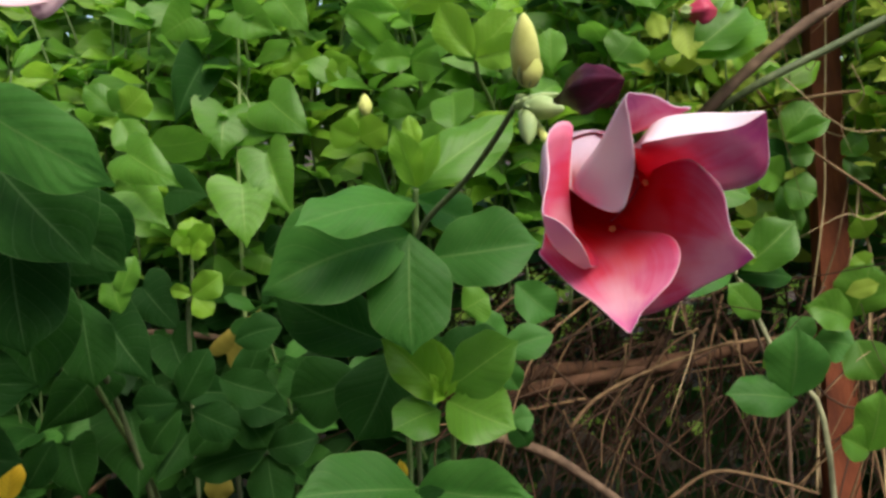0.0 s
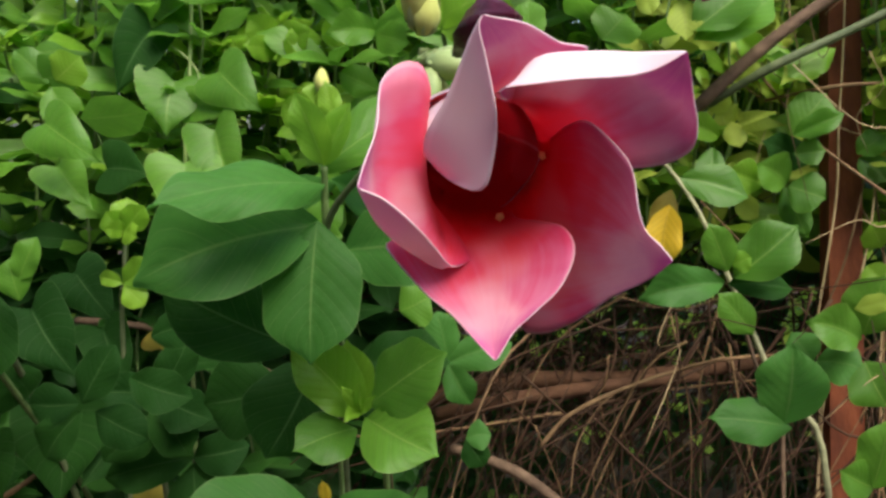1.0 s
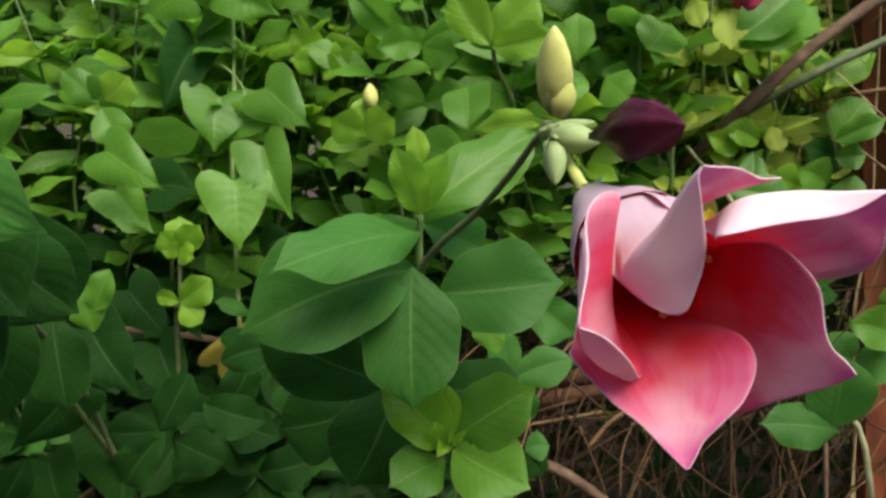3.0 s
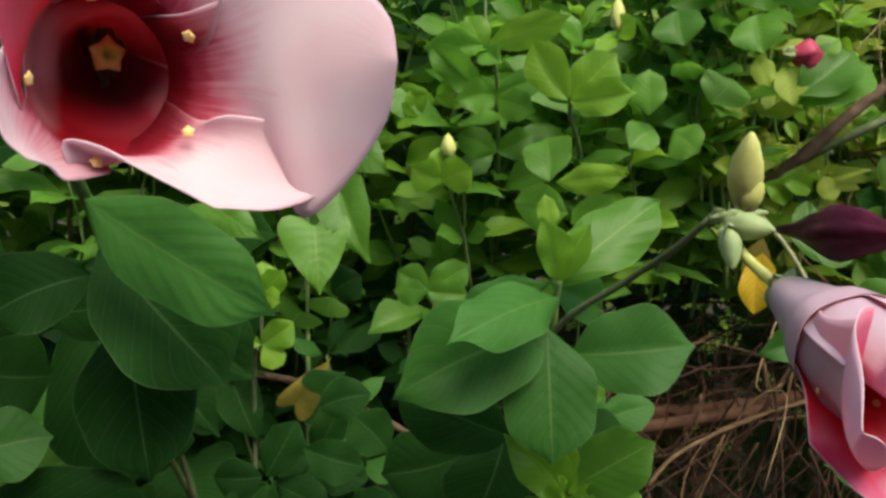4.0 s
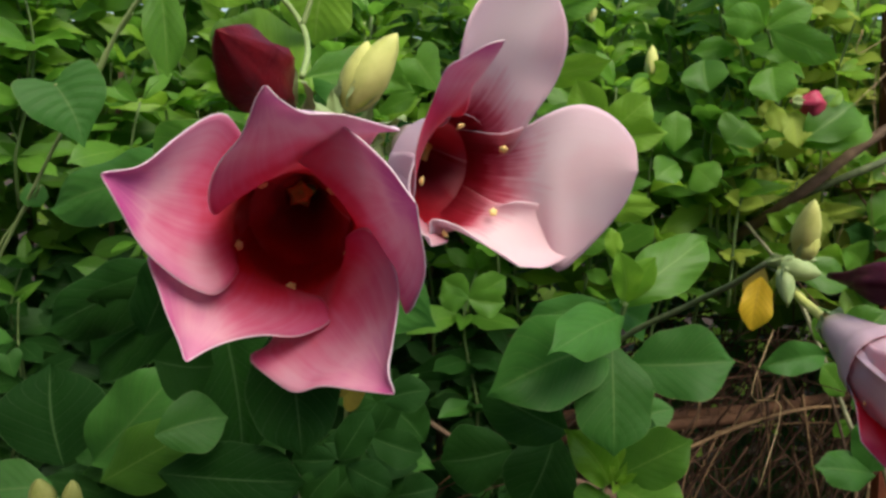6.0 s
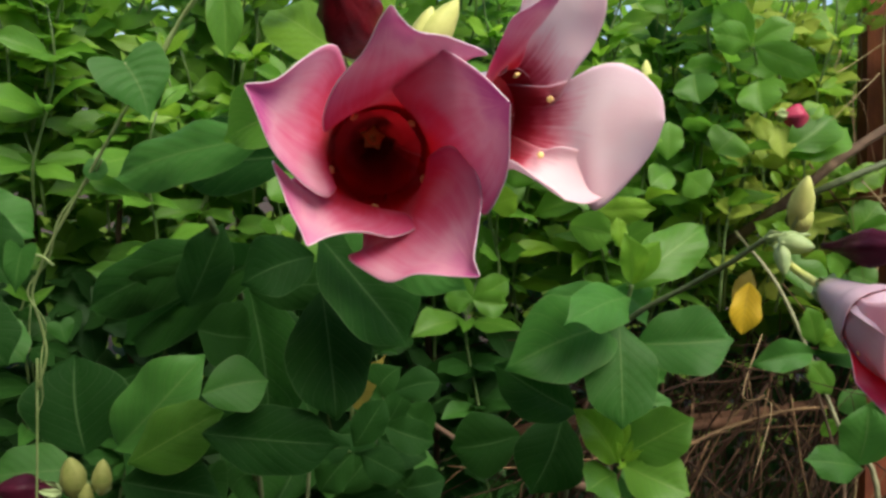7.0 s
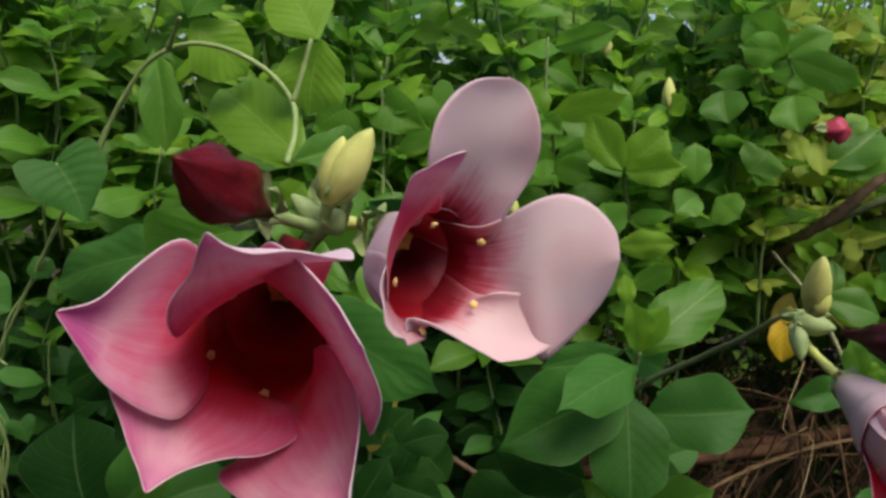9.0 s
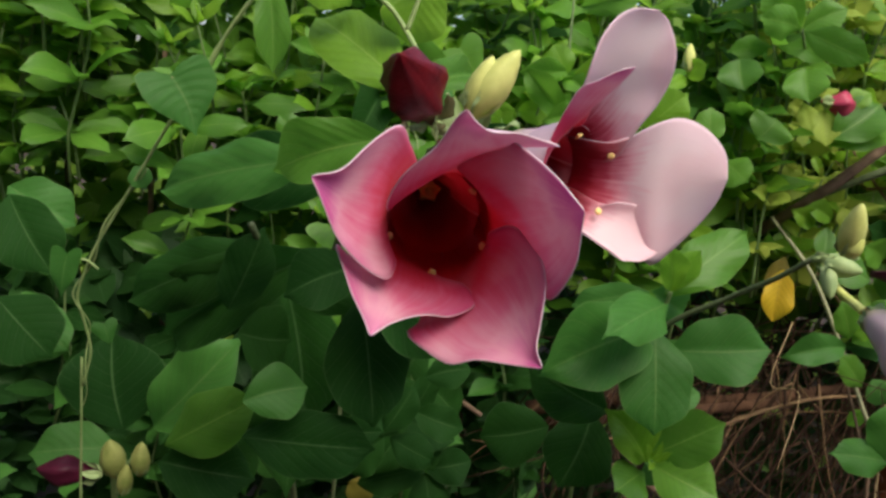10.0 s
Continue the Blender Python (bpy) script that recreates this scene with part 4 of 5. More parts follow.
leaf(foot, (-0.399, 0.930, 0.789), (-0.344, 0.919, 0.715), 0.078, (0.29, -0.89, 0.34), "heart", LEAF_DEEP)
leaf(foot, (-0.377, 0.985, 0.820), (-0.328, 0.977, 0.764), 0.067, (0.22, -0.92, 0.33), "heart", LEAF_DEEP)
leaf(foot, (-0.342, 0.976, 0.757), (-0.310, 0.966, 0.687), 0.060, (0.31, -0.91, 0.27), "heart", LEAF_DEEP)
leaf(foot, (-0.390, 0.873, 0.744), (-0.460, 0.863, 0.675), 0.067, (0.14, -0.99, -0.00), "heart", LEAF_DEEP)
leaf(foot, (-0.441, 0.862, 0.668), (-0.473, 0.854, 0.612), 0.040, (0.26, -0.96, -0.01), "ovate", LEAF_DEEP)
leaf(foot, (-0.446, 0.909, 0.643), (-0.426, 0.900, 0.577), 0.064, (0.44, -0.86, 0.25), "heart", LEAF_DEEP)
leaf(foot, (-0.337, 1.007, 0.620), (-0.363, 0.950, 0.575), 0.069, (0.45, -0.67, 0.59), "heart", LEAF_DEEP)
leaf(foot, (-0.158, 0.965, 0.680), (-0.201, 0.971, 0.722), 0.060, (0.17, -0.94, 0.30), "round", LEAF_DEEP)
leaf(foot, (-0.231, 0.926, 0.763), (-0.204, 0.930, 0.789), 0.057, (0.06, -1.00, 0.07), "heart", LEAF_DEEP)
leaf(foot, (-0.266, 0.953, 0.741), (-0.224, 0.961, 0.796), 0.045, (0.25, -0.97, -0.05), "heart", LEAF_WITHER)
leaf(foot, (-0.468, 0.805, 0.621), (-0.462, 0.812, 0.669), 0.029, (0.45, -0.89, 0.07), "round", LEAF_YELLOW)
leaf(foot, (-0.037, 0.713, 0.681), (-0.042, 0.715, 0.701), 0.010, (0.11, -0.98, 0.16), "ovate", LEAF_YELLOW)
leaf(foot, (-0.293, 0.947, 0.554), (-0.275, 0.952, 0.589), 0.037, (0.11, -0.99, 0.08), "round", LEAF_WITHER)


# ---- spindly shrub, dead wood and dry twigs in the hollow ----
spindly = thing("spindly_shrub", (0.42, 0.86, 0.0), "spindly shrub with a few glossy leaves on pale stems", "shrub")
stem("stem", spindly, [(0.50, 0.84, 0.0), (0.479, 0.941, 0.604), (0.427, 0.962, 0.705), (0.377, 0.995, 0.820), (0.337, 1.037, 0.914), (0.291, 1.094, 0.983)], 0.0042, 0.0024, STEM_GREY)
stem("stem", spindly, [(0.45, 0.86, 0.0), (0.436, 0.961, 0.618), (0.426, 0.967, 0.666), (0.387, 1.002, 0.794)], 0.003, 0.002, BARK)
leaf(spindly, (0.297, 0.950, 0.946), (0.368, 0.940, 0.927), 0.047, (-0.28, -0.91, 0.32), "ovate", LEAF_MID)
leaf(spindly, (0.348, 0.930, 0.849), (0.322, 0.920, 0.901), 0.035, (-0.28, -0.88, 0.38), "ovate", LEAF_MID)
leaf(spindly, (0.359, 0.940, 0.841), (0.417, 0.930, 0.901), 0.059, (-0.33, -0.87, 0.38), "ovate", LEAF_MID)
leaf(spindly, (0.352, 0.930, 0.856), (0.368, 0.920, 0.867), 0.025, (-0.30, -0.87, 0.39), "ovate", LEAF_BRIGHT)
leaf(spindly, (0.345, 0.930, 0.837), (0.253, 0.910, 0.823), 0.041, (-0.24, -0.87, 0.42), "ovate", LEAF)
leaf(spindly, (0.356, 0.950, 0.833), (0.426, 0.950, 0.829), 0.037, (-0.32, -0.85, 0.41), "ovate", LEAF_DEEP)
leaf(spindly, (0.384, 0.940, 0.780), (0.340, 0.930, 0.826), 0.037, (-0.29, -0.85, 0.44), "ovate", LEAF_MID)
leaf(spindly, (0.408, 0.900, 0.697), (0.405, 0.890, 0.783), 0.069, (-0.33, -0.80, 0.50), "ovate", LEAF)
leaf(spindly, (0.416, 0.900, 0.692), (0.324, 0.880, 0.707), 0.050, (-0.30, -0.79, 0.53), "ovate", LEAF)
leaf(spindly, (0.510, 0.910, 0.625), (0.514, 0.900, 0.702), 0.050, (-0.40, -0.74, 0.54), "ovate", LEAF_MID)
leaf(spindly, (0.510, 0.910, 0.625), (0.465, 0.890, 0.651), 0.041, (-0.38, -0.73, 0.56), "ovate", LEAF_MID)
leaf(spindly, (0.451, 1.050, 0.993), (0.486, 1.050, 1.043), 0.053, (-0.37, -0.90, 0.24), "ovate", LEAF_MID)
leaf(spindly, (0.447, 1.040, 0.993), (0.496, 1.020, 1.020), 0.030, (-0.38, -0.89, 0.25), "ovate", LEAF_MID)
leaf(spindly, (0.451, 1.050, 0.934), (0.488, 1.030, 0.922), 0.051, (-0.37, -0.87, 0.32), "ovate", LEAF_MID)
leaf(spindly, (0.453, 1.060, 0.937), (0.411, 1.040, 0.960), 0.048, (-0.34, -0.89, 0.30), "ovate", LEAF_MID)
leaf(spindly, (0.425, 1.060, 0.936), (0.379, 1.050, 0.952), 0.043, (-0.31, -0.90, 0.31), "ovate", LEAF_BRIGHT)
leaf(spindly, (0.486, 1.080, 0.960), (0.421, 1.060, 0.986), 0.042, (-0.35, -0.89, 0.28), "ovate", LEAF_DEEP)
leaf(spindly, (0.455, 1.050, 0.972), (0.487, 1.040, 0.977), 0.032, (-0.37, -0.89, 0.28), "ovate", LEAF_MID)
leaf(spindly, (0.496, 1.060, 1.095), (0.431, 1.040, 1.059), 0.041, (-0.37, -0.91, 0.19), "ovate", LEAF_BRIGHT)
leaf(spindly, (0.322, 1.020, 1.096), (0.412, 1.030, 1.146), 0.057, (-0.30, -0.94, 0.14), "ovate", LEAF_MID)
leaf(spindly, (0.307, 1.030, 1.142), (0.310, 1.010, 1.095), 0.038, (-0.24, -0.96, 0.14), "ovate", LEAF_PALE)
leaf(spindly, (0.385, 1.080, 1.016), (0.352, 1.070, 1.050), 0.029, (-0.28, -0.93, 0.23), "ovate", LEAF_PALE)
leaf(spindly, (0.375, 1.080, 0.990), (0.325, 1.060, 1.007), 0.033, (-0.26, -0.93, 0.26), "ovate", LEAF_BRIGHT)
leaf(spindly, (0.387, 1.080, 1.009), (0.396, 1.060, 0.978), 0.026, (-0.30, -0.92, 0.26), "ovate", LEAF_PALE)
leaf(spindly, (0.349, 1.080, 0.976), (0.306, 1.060, 1.000), 0.030, (-0.24, -0.93, 0.27), "ovate", LEAF_BRIGHT)
leaf(spindly, (0.366, 1.070, 0.977), (0.355, 1.050, 0.932), 0.034, (-0.27, -0.91, 0.30), "ovate", LEAF_MID)
leaf(spindly, (0.430, 1.080, 0.893), (0.396, 1.070, 0.918), 0.030, (-0.31, -0.89, 0.34), "ovate", LEAF_PALE)
leaf(spindly, (0.442, 1.080, 0.897), (0.465, 1.060, 0.859), 0.036, (-0.34, -0.87, 0.36), "ovate", LEAF_BRIGHT)
leaf(spindly, (0.452, 1.070, 0.933), (0.479, 1.050, 0.874), 0.034, (-0.35, -0.87, 0.34), "ovate", LEAF_MID)
leaf(spindly, (0.551, 1.100, 0.973), (0.579, 1.090, 0.999), 0.036, (-0.42, -0.86, 0.27), "ovate", LEAF_MID)
leaf(spindly, (0.554, 1.100, 0.968), (0.582, 1.080, 0.940), 0.038, (-0.43, -0.86, 0.30), "ovate", LEAF_MID)
leaf(spindly, (0.582, 1.080, 0.859), (0.556, 1.060, 0.892), 0.039, (-0.42, -0.83, 0.36), "ovate", LEAF_BRIGHT)
leaf(spindly, (0.567, 1.080, 0.837), (0.577, 1.060, 0.823), 0.033, (-0.42, -0.82, 0.39), "ovate", LEAF_BRIGHT)
leaf(spindly, (0.555, 1.050, 0.757), (0.569, 1.040, 0.832), 0.071, (-0.42, -0.81, 0.42), "ovate", LEAF_MID)
leaf(spindly, (0.542, 1.030, 0.755), (0.472, 1.010, 0.781), 0.053, (-0.38, -0.81, 0.45), "ovate", LEAF_MID)
leaf(spindly, (0.502, 1.050, 0.722), (0.546, 1.020, 0.722), 0.058, (-0.38, -0.79, 0.48), "ovate", LEAF)
leaf(spindly, (0.532, 1.030, 0.792), (0.565, 1.010, 0.809), 0.025, (-0.41, -0.81, 0.42), "ovate", LEAF_PALE)
leaf(spindly, (0.545, 1.020, 0.732), (0.567, 1.000, 0.683), 0.064, (-0.41, -0.77, 0.49), "ovate", LEAF_MID)
leaf(spindly, (0.473, 1.060, 0.754), (0.495, 1.040, 0.725), 0.045, (-0.35, -0.81, 0.46), "ovate", LEAF)
leaf(spindly, (0.562, 1.120, 1.065), (0.595, 1.100, 1.044), 0.032, (-0.44, -0.87, 0.22), "ovate", LEAF_BRIGHT)
leaf(spindly, (0.573, 1.140, 1.122), (0.588, 1.120, 1.147), 0.041, (-0.43, -0.89, 0.15), "ovate", LEAF_MID)
leaf(spindly, (0.577, 1.120, 1.013), (0.601, 1.110, 1.031), 0.036, (-0.44, -0.87, 0.24), "ovate", LEAF_BRIGHT)
leaf(spindly, (0.428, 1.100, 1.082), (0.386, 1.080, 1.109), 0.033, (-0.31, -0.93, 0.18), "ovate", LEAF_BRIGHT)
leaf(spindly, (0.394, 1.100, 1.081), (0.419, 1.080, 1.060), 0.030, (-0.31, -0.93, 0.20), "ovate", LEAF_PALE)
leaf(spindly, (0.481, 1.080, 0.835), (0.455, 1.070, 0.857), 0.029, (-0.35, -0.86, 0.38), "ovate", LEAF_BRIGHT)
leaf(spindly, (0.426, 1.020, 0.694), (0.436, 1.000, 0.724), 0.022, (-0.32, -0.81, 0.50), "ovate", LEAF_MID)
leaf(spindly, (0.328, 1.103, 0.924), (0.310, 1.094, 0.865), 0.034, (-0.2, -1, 0.3), "round", LEAF_WITHER)
leaf(spindly, (0.325, 1.095, 0.905), (0.312, 1.074, 0.828), 0.048, (-0.2, -1, 0.4), "round", LEAF_YELLOW)


def branch(label, points, r0, r1, mat, knots=0.08):
    ob = stem("dead_branch", None, points, r0, r1, mat, "", knots, 10)
    return tagged(ob, label, "branch", "dead branches in the hedge")


branch("bare brown woody branch slanting across the hedge", [(0.305, 1.155, 0.953), (0.349, 1.065, 1.031), (0.412, 1.053, 1.095), (0.473, 1.050, 1.144), (0.511, 1.043, 1.167), (0.577, 1.040, 1.218)], 0.0085, 0.006, BARK)
branch("thin greenish woody branch slanting past the post", [(0.340, 1.092, 1.013), (0.408, 1.039, 1.065), (0.492, 1.025, 1.109), (0.565, 1.010, 1.148)], 0.0055, 0.005, STEM_DARK)
branch("thick reddish-brown dead branch lying level", [(-0.004, 1.303, 0.568), (0.141, 1.240, 0.626), (0.296, 1.212, 0.643), (0.455, 1.216, 0.667), (0.584, 1.267, 0.674)], 0.014, 0.010, BARK_RED)
branch("second reddish-brown dead branch lying level", [(0.033, 1.252, 0.566), (0.126, 1.178, 0.616), (0.259, 1.162, 0.646), (0.401, 1.184, 0.660)], 0.012, 0.008, BARK_RED)
branch("grey-brown branch near the ground", [(0.061, 1.102, 0.575), (0.136, 1.051, 0.571), (0.195, 1.026, 0.541), (0.249, 0.991, 0.509)], 0.0075, 0.006, BARK)
branch("thin grey branch under the leaves", [(-0.470, 1.172, 0.717), (-0.369, 1.123, 0.725), (-0.264, 1.091, 0.716), (-0.174, 1.066, 0.683), (-0.112, 1.061, 0.648)], 0.005, 0.004, BARK)
branch("pale dry stalk low in the leaves", [(-0.483, 0.946, 0.547), (-0.448, 0.949, 0.565), (-0.428, 0.971, 0.578)], 0.004, 0.003, STRAW)
branch("long pale dry stem arching over the hollow", [(0.167, 1.007, 0.620), (0.204, 1.013, 0.660), (0.281, 1.027, 0.694), (0.386, 1.051, 0.720), (0.494, 1.072, 0.724)], 0.0026, 0.002, STRAW)
branch("pale dry stem among the twigs", [(0.274, 0.927, 0.556), (0.329, 0.932, 0.590), (0.391, 0.931, 0.583), (0.461, 0.928, 0.562)], 0.0024, 0.002, STRAW)
branch("thin level dry twig before the post", [(0.440, 1.116, 1.036), (0.487, 1.067, 1.049), (0.546, 1.068, 1.056), (0.605, 1.068, 1.052)], 0.0024, 0.002, STRAW)
branch("thin pale stalk slanting past the post", [(0.419, 1.177, 1.114), (0.455, 1.095, 1.031), (0.482, 1.048, 0.983), (0.576, 0.997, 0.906)], 0.002, 0.0018, STRAW)


def dry_twigs():
    rng = random.Random(11)
    heap = thing("dry_twig_tangle", (0.4, 1.25, 0.0), "tangle of dry brown twigs hanging in the hollow", "twigs")
    for k in range(298):
        hub = Vector((rng.uniform(0.08, 0.74), rng.uniform(1.02, 1.40), rng.uniform(0.62, 0.80)))
        way = Vector((rng.gauss(-0.25, 0.5), rng.gauss(-0.1, 0.25), -1 if rng.random() < 0.8 else rng.uniform(-0.4, 0.2))).normalized()
        size = rng.uniform(0.14, 0.46)
        bow = Vector((rng.gauss(0, 0.03), rng.gauss(0, 0.02), rng.gauss(0, 0.02)))
        stem("twig", heap, [hub, hub + 0.35 * size * way + bow, hub + 0.7 * size * way + 0.6 * bow, hub + size * way - 0.4 * bow], rng.uniform(0.0008, 0.0025), 0.0006, TWIG if rng.random() < 0.84 else STRAW, steps=3, sides=4)
    # Dark brushwood added at the back, in place of shade between the twigs.
    verts, faces = [], []
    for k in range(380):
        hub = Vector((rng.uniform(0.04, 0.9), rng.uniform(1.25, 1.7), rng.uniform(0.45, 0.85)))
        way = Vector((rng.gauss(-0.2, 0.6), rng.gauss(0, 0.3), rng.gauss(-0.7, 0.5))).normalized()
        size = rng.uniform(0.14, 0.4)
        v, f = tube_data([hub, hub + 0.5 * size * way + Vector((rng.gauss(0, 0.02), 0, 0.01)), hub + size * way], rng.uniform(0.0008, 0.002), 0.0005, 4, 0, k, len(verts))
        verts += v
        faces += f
    return tagged(new("brushwood", mesh_of("brushwood", verts, faces, None, (TWIG,))), "dark brown brushwood filling the shaded gaps behind the dry twigs", "twigs", "", "stuff")


dry_twigs()

def dry_climber():
    """Withered stalks that wind up the post and hang about it."""
    rng = random.Random(23)
    top = thing("dry_climber", (0.62, 1.12, 0.0), "withered straw-brown climber round the rusty post", "vine")
    for k in range(6):
        pts, turn = [], rng.uniform(0, 6)
        for i in range(12):
            z = 0.5 + 0.085 * i
            c = POST_B + run * (z - POST_B.z)
            r = rng.uniform(0.034, 0.046)
            pts.append(c + Vector((r * math.cos(turn), -0.012 + r * math.sin(turn), 0)))
            turn += rng.uniform(-0.2, 1.0)
        stem("stalk", top, pts, 0.0017, 0.0011, STRAW_PALE if k % 2 else STRAW, steps=4, sides=5)
    for k in range(44):
        hub = Vector((rng.uniform(0.34, 0.95), rng.uniform(0.98, 1.16), rng.uniform(0.75, 1.3)))
        way = Vector((rng.gauss(0, 1), rng.gauss(0, 0.3), rng.gauss(0, 0.7))).normalized()
        size = rng.uniform(0.08, 0.30)
        sag = Vector((rng.gauss(0, 0.02), 0, -rng.uniform(0.0, 0.05)))
        stem("stalk", top, [hub, hub + 0.3 * size * way + sag, hub + 0.65 * size * way - 0.4 * sag, hub + size * way + 0.5 * sag], rng.uniform(0.0005, 0.0011), 0.0004, STRAW_PALE if k % 2 else STRAW, steps=4, sides=4)


dry_climber()

# ---- branch with the single rose flower ----
single = thing("flowering_branch", (0.0, 0.62, 0.0), "leafy branch with one rose trumpet flower and buds", "flowering plant", "flowering branches")
NODE, KNOT = (-0.020, 0.611, 0.924), (0.046, 0.498, 1.020)
stem("stem", single, [(0.0, 0.80, 0.0), (-0.024, 0.739, 0.682), (-0.025, 0.648, 0.851), NODE, (0.018, 0.560, 0.973), (0.034, 0.524, 0.998), KNOT], 0.0028, 0.0020, STEM_DARK)
stem("shoot", single, [NODE, (-0.020, 0.605, 0.945), (-0.019, 0.598, 0.964)], 0.0028, 0.002, STEM_GREEN)
leaf(single, (-0.019, 0.600, 0.953), (-0.095, 0.505, 0.947), 0.044, (0.02, -0.81, 0.58), "ovate", LEAF)
leaf(single, (-0.025, 0.615, 0.925), (-0.129, 0.560, 0.895), 0.072, (0.06, -0.87, 0.49), "ovate", LEAF)
leaf(single, (-0.046, 0.645, 0.833), (-0.132, 0.610, 0.884), 0.059, (0.07, -0.84, 0.54), "ovate", LEAF_DEEP)
leaf(single, (-0.025, 0.605, 0.929), (-0.023, 0.570, 0.843), 0.066, (-0.03, -0.85, 0.52), "ovate", LEAF)
leaf(single, (-0.008, 0.605, 0.910), (0.073, 0.585, 0.924), 0.063, (-0.12, -0.87, 0.48), "ovate", LEAF)
leaf(single, (-0.023, 0.600, 0.962), (0.059, 0.640, 1.018), 0.047, (-0.09, -0.81, 0.58), "ovate", LEAF_MID)
leaf(single, (-0.019, 0.598, 0.965), (-0.034, 0.580, 1.010), 0.023, (-0.03, -0.93, 0.38), "ovate", LEAF_BRIGHT)
leaf(single, (-0.019, 0.600, 0.965), (-0.001, 0.590, 1.005), 0.022, (-0.06, -0.92, 0.38), "ovate", LEAF_BRIGHT)
leaf(single, (-0.020, 0.650, 0.951), (-0.087, 0.680, 0.924), 0.030, (0.02, -0.90, 0.43), "ovate", LEAF)
leaf(single, (-0.022, 0.640, 0.954), (0.029, 0.680, 0.925), 0.039, (-0.07, -0.90, 0.43), "ovate", LEAF)
leaf(single, (-0.020, 0.640, 0.992), (-0.026, 0.640, 1.020), 0.016, (-0.03, -0.94, 0.34), "ovate", LEAF_BRIGHT)
lime_bud(single, (0.050, 0.464, 1.031), (0.046, 0.446, 1.069), 0.017)
lime_bud(single, (0.050, 0.459, 1.030), (0.054, 0.452, 1.047), 0.012)
lime_bud(single, KNOT, (0.071, 0.479, 1.027), 0.009, SEPAL)
lime_bud(single, (0.051, 0.488, 1.020), (0.074, 0.477, 1.018), 0.015, SEPAL)
lime_bud(single, (0.053, 0.487, 1.019), (0.052, 0.473, 0.997), 0.012, SEPAL)
bud(single, (0.065, 0.452, 1.0215), (0.0875, 0.3838, 1.0285), 0.0235, BUD_PLUM, "dark plum-red closed bud", False, 1.1, 0.17, False)
rose = flower(single, (0.0748, 0.382, 0.978), (0.04, -0.97, -0.23), (0, 0, 1), 0.066, 0.0262, 5, "rose-pink trumpet flower with a deep red throat", (-0.0045, 0.0058, -0.026), (0.16, -0.05))
lobe(rose, PETAL_DEEP, 257, (-84, 50.0, 59.0), ((292, 26.2, 0), (-41, 28.3, 15), (-28, 32.9, 30), (-34, 36.7, 40), (-49, 39.5, 47), (-63, 40.6, 51), (-75, 43, 54), (-80, 46.1, 57)), ((221, 26.2, 0), (-141, 35.3, 20), (-142, 38.1, 30), (-119, 39.2, 40), (-102, 40.2, 47), (-90, 46.6, 54)))
lobe(rose, PETAL_DEEP, 329, (-17, 62.1, 51.0), ((365, 26.2, 0), (32, 32.2, 22), (35, 39.1, 36), (24, 42.9, 40), (12, 45.9, 42), (-3, 48.1, 45), (-11, 52.2, 47), (-14, 57.1, 49)), ((292, 26.2, 0), (-71, 52.4, 8), (-74, 64.2, 12), (-68, 67.5, 15), (-57, 64.4, 22), (-42, 59.6, 34), (-28, 60.9, 43)))
lobe(rose, PETAL_DEEP, 41, (39, 72.0, 49.0), ((77, 26.2, 0), (79, 30, 45), (86, 36.1, 61), (68, 41, 58), (48, 51.1, 54), (41, 61, 51)), ((5, 26.2, 0), (0, 42.1, 15), (5, 50.7, 26), (7, 60, 30), (11, 67, 33), (20, 68.1, 40), (31, 69.7, 46)), crease=((72, 29.3, 30), (73, 43.7, 47), (57, 52.9, 47), (46, 62, 48)))
lobe(rose, PETAL_DEEP, 113, (93, 54.8, 54.0), ((149, 26.2, 0), (164, 13.9, 35), (108, 2.4, 47), (80, 13.8, 50), (85, 28, 52), (91, 41.1, 53), (94, 51, 54)), ((77, 26.2, 0), (58, 37.3, 15), (54, 52.5, 31), (66, 50.7, 40), (81, 52.5, 49)), crease=((152, 19.3, 30), (135, 25.1, 40), (108, 34.8, 46), (97, 48.1, 51)))
lobe(rose, PETAL_DEEP, 185, (168, 37.6, 64.0), ((221, 26.2, 0), (-99, 28.1, 15), (-94, 28.9, 26), (-111, 27.6, 40), (-156, 19.8, 56), (173, 29.2, 62)), ((149, 26.2, 0), (124, 29.5, 15), (118, 41.7, 28), (124, 45.9, 31), (133, 44.9, 38), (144, 39.7, 48), (158, 37.6, 58)), crease=((-112, 27.5, 34), (-134, 28.4, 45), (-166, 31.7, 54)))
stem("stalk", single, [(0.051, 0.488, 1.020), (0.062, 0.485, 1.003), (0.0640, 0.4480, 0.9945)], 0.0026, 0.0032, BUD_LIME)

sepals(single, (0.0640, 0.4480, 0.9945), (0.1, -0.98, -0.14), 0.018, 0.009, None, 5, 0.45)

# ---- leafy shoot below ----
young = thing("young_shoot", (0.05, 0.72, 0.0), "young bright-green leafy shoot with a leaf rosette", "shrub")
stem("stem", young, [(0.04, 0.84, 0.0), (0.012, 0.758, 0.615), (0.009, 0.702, 0.756)], 0.0035, 0.0025, STEM_GREEN)
stem("stem", young, [(-0.02, 0.82, 0.0), (-0.025, 0.675, 0.629), (-0.021, 0.617, 0.716)], 0.0035, 0.0025, STEM_GREEN)
stem("stem", young, [(-0.03, 0.84, 0.0), (-0.035, 0.778, 0.673), (-0.041, 0.701, 0.806)], 0.003, 0.0025, STEM_GREEN)
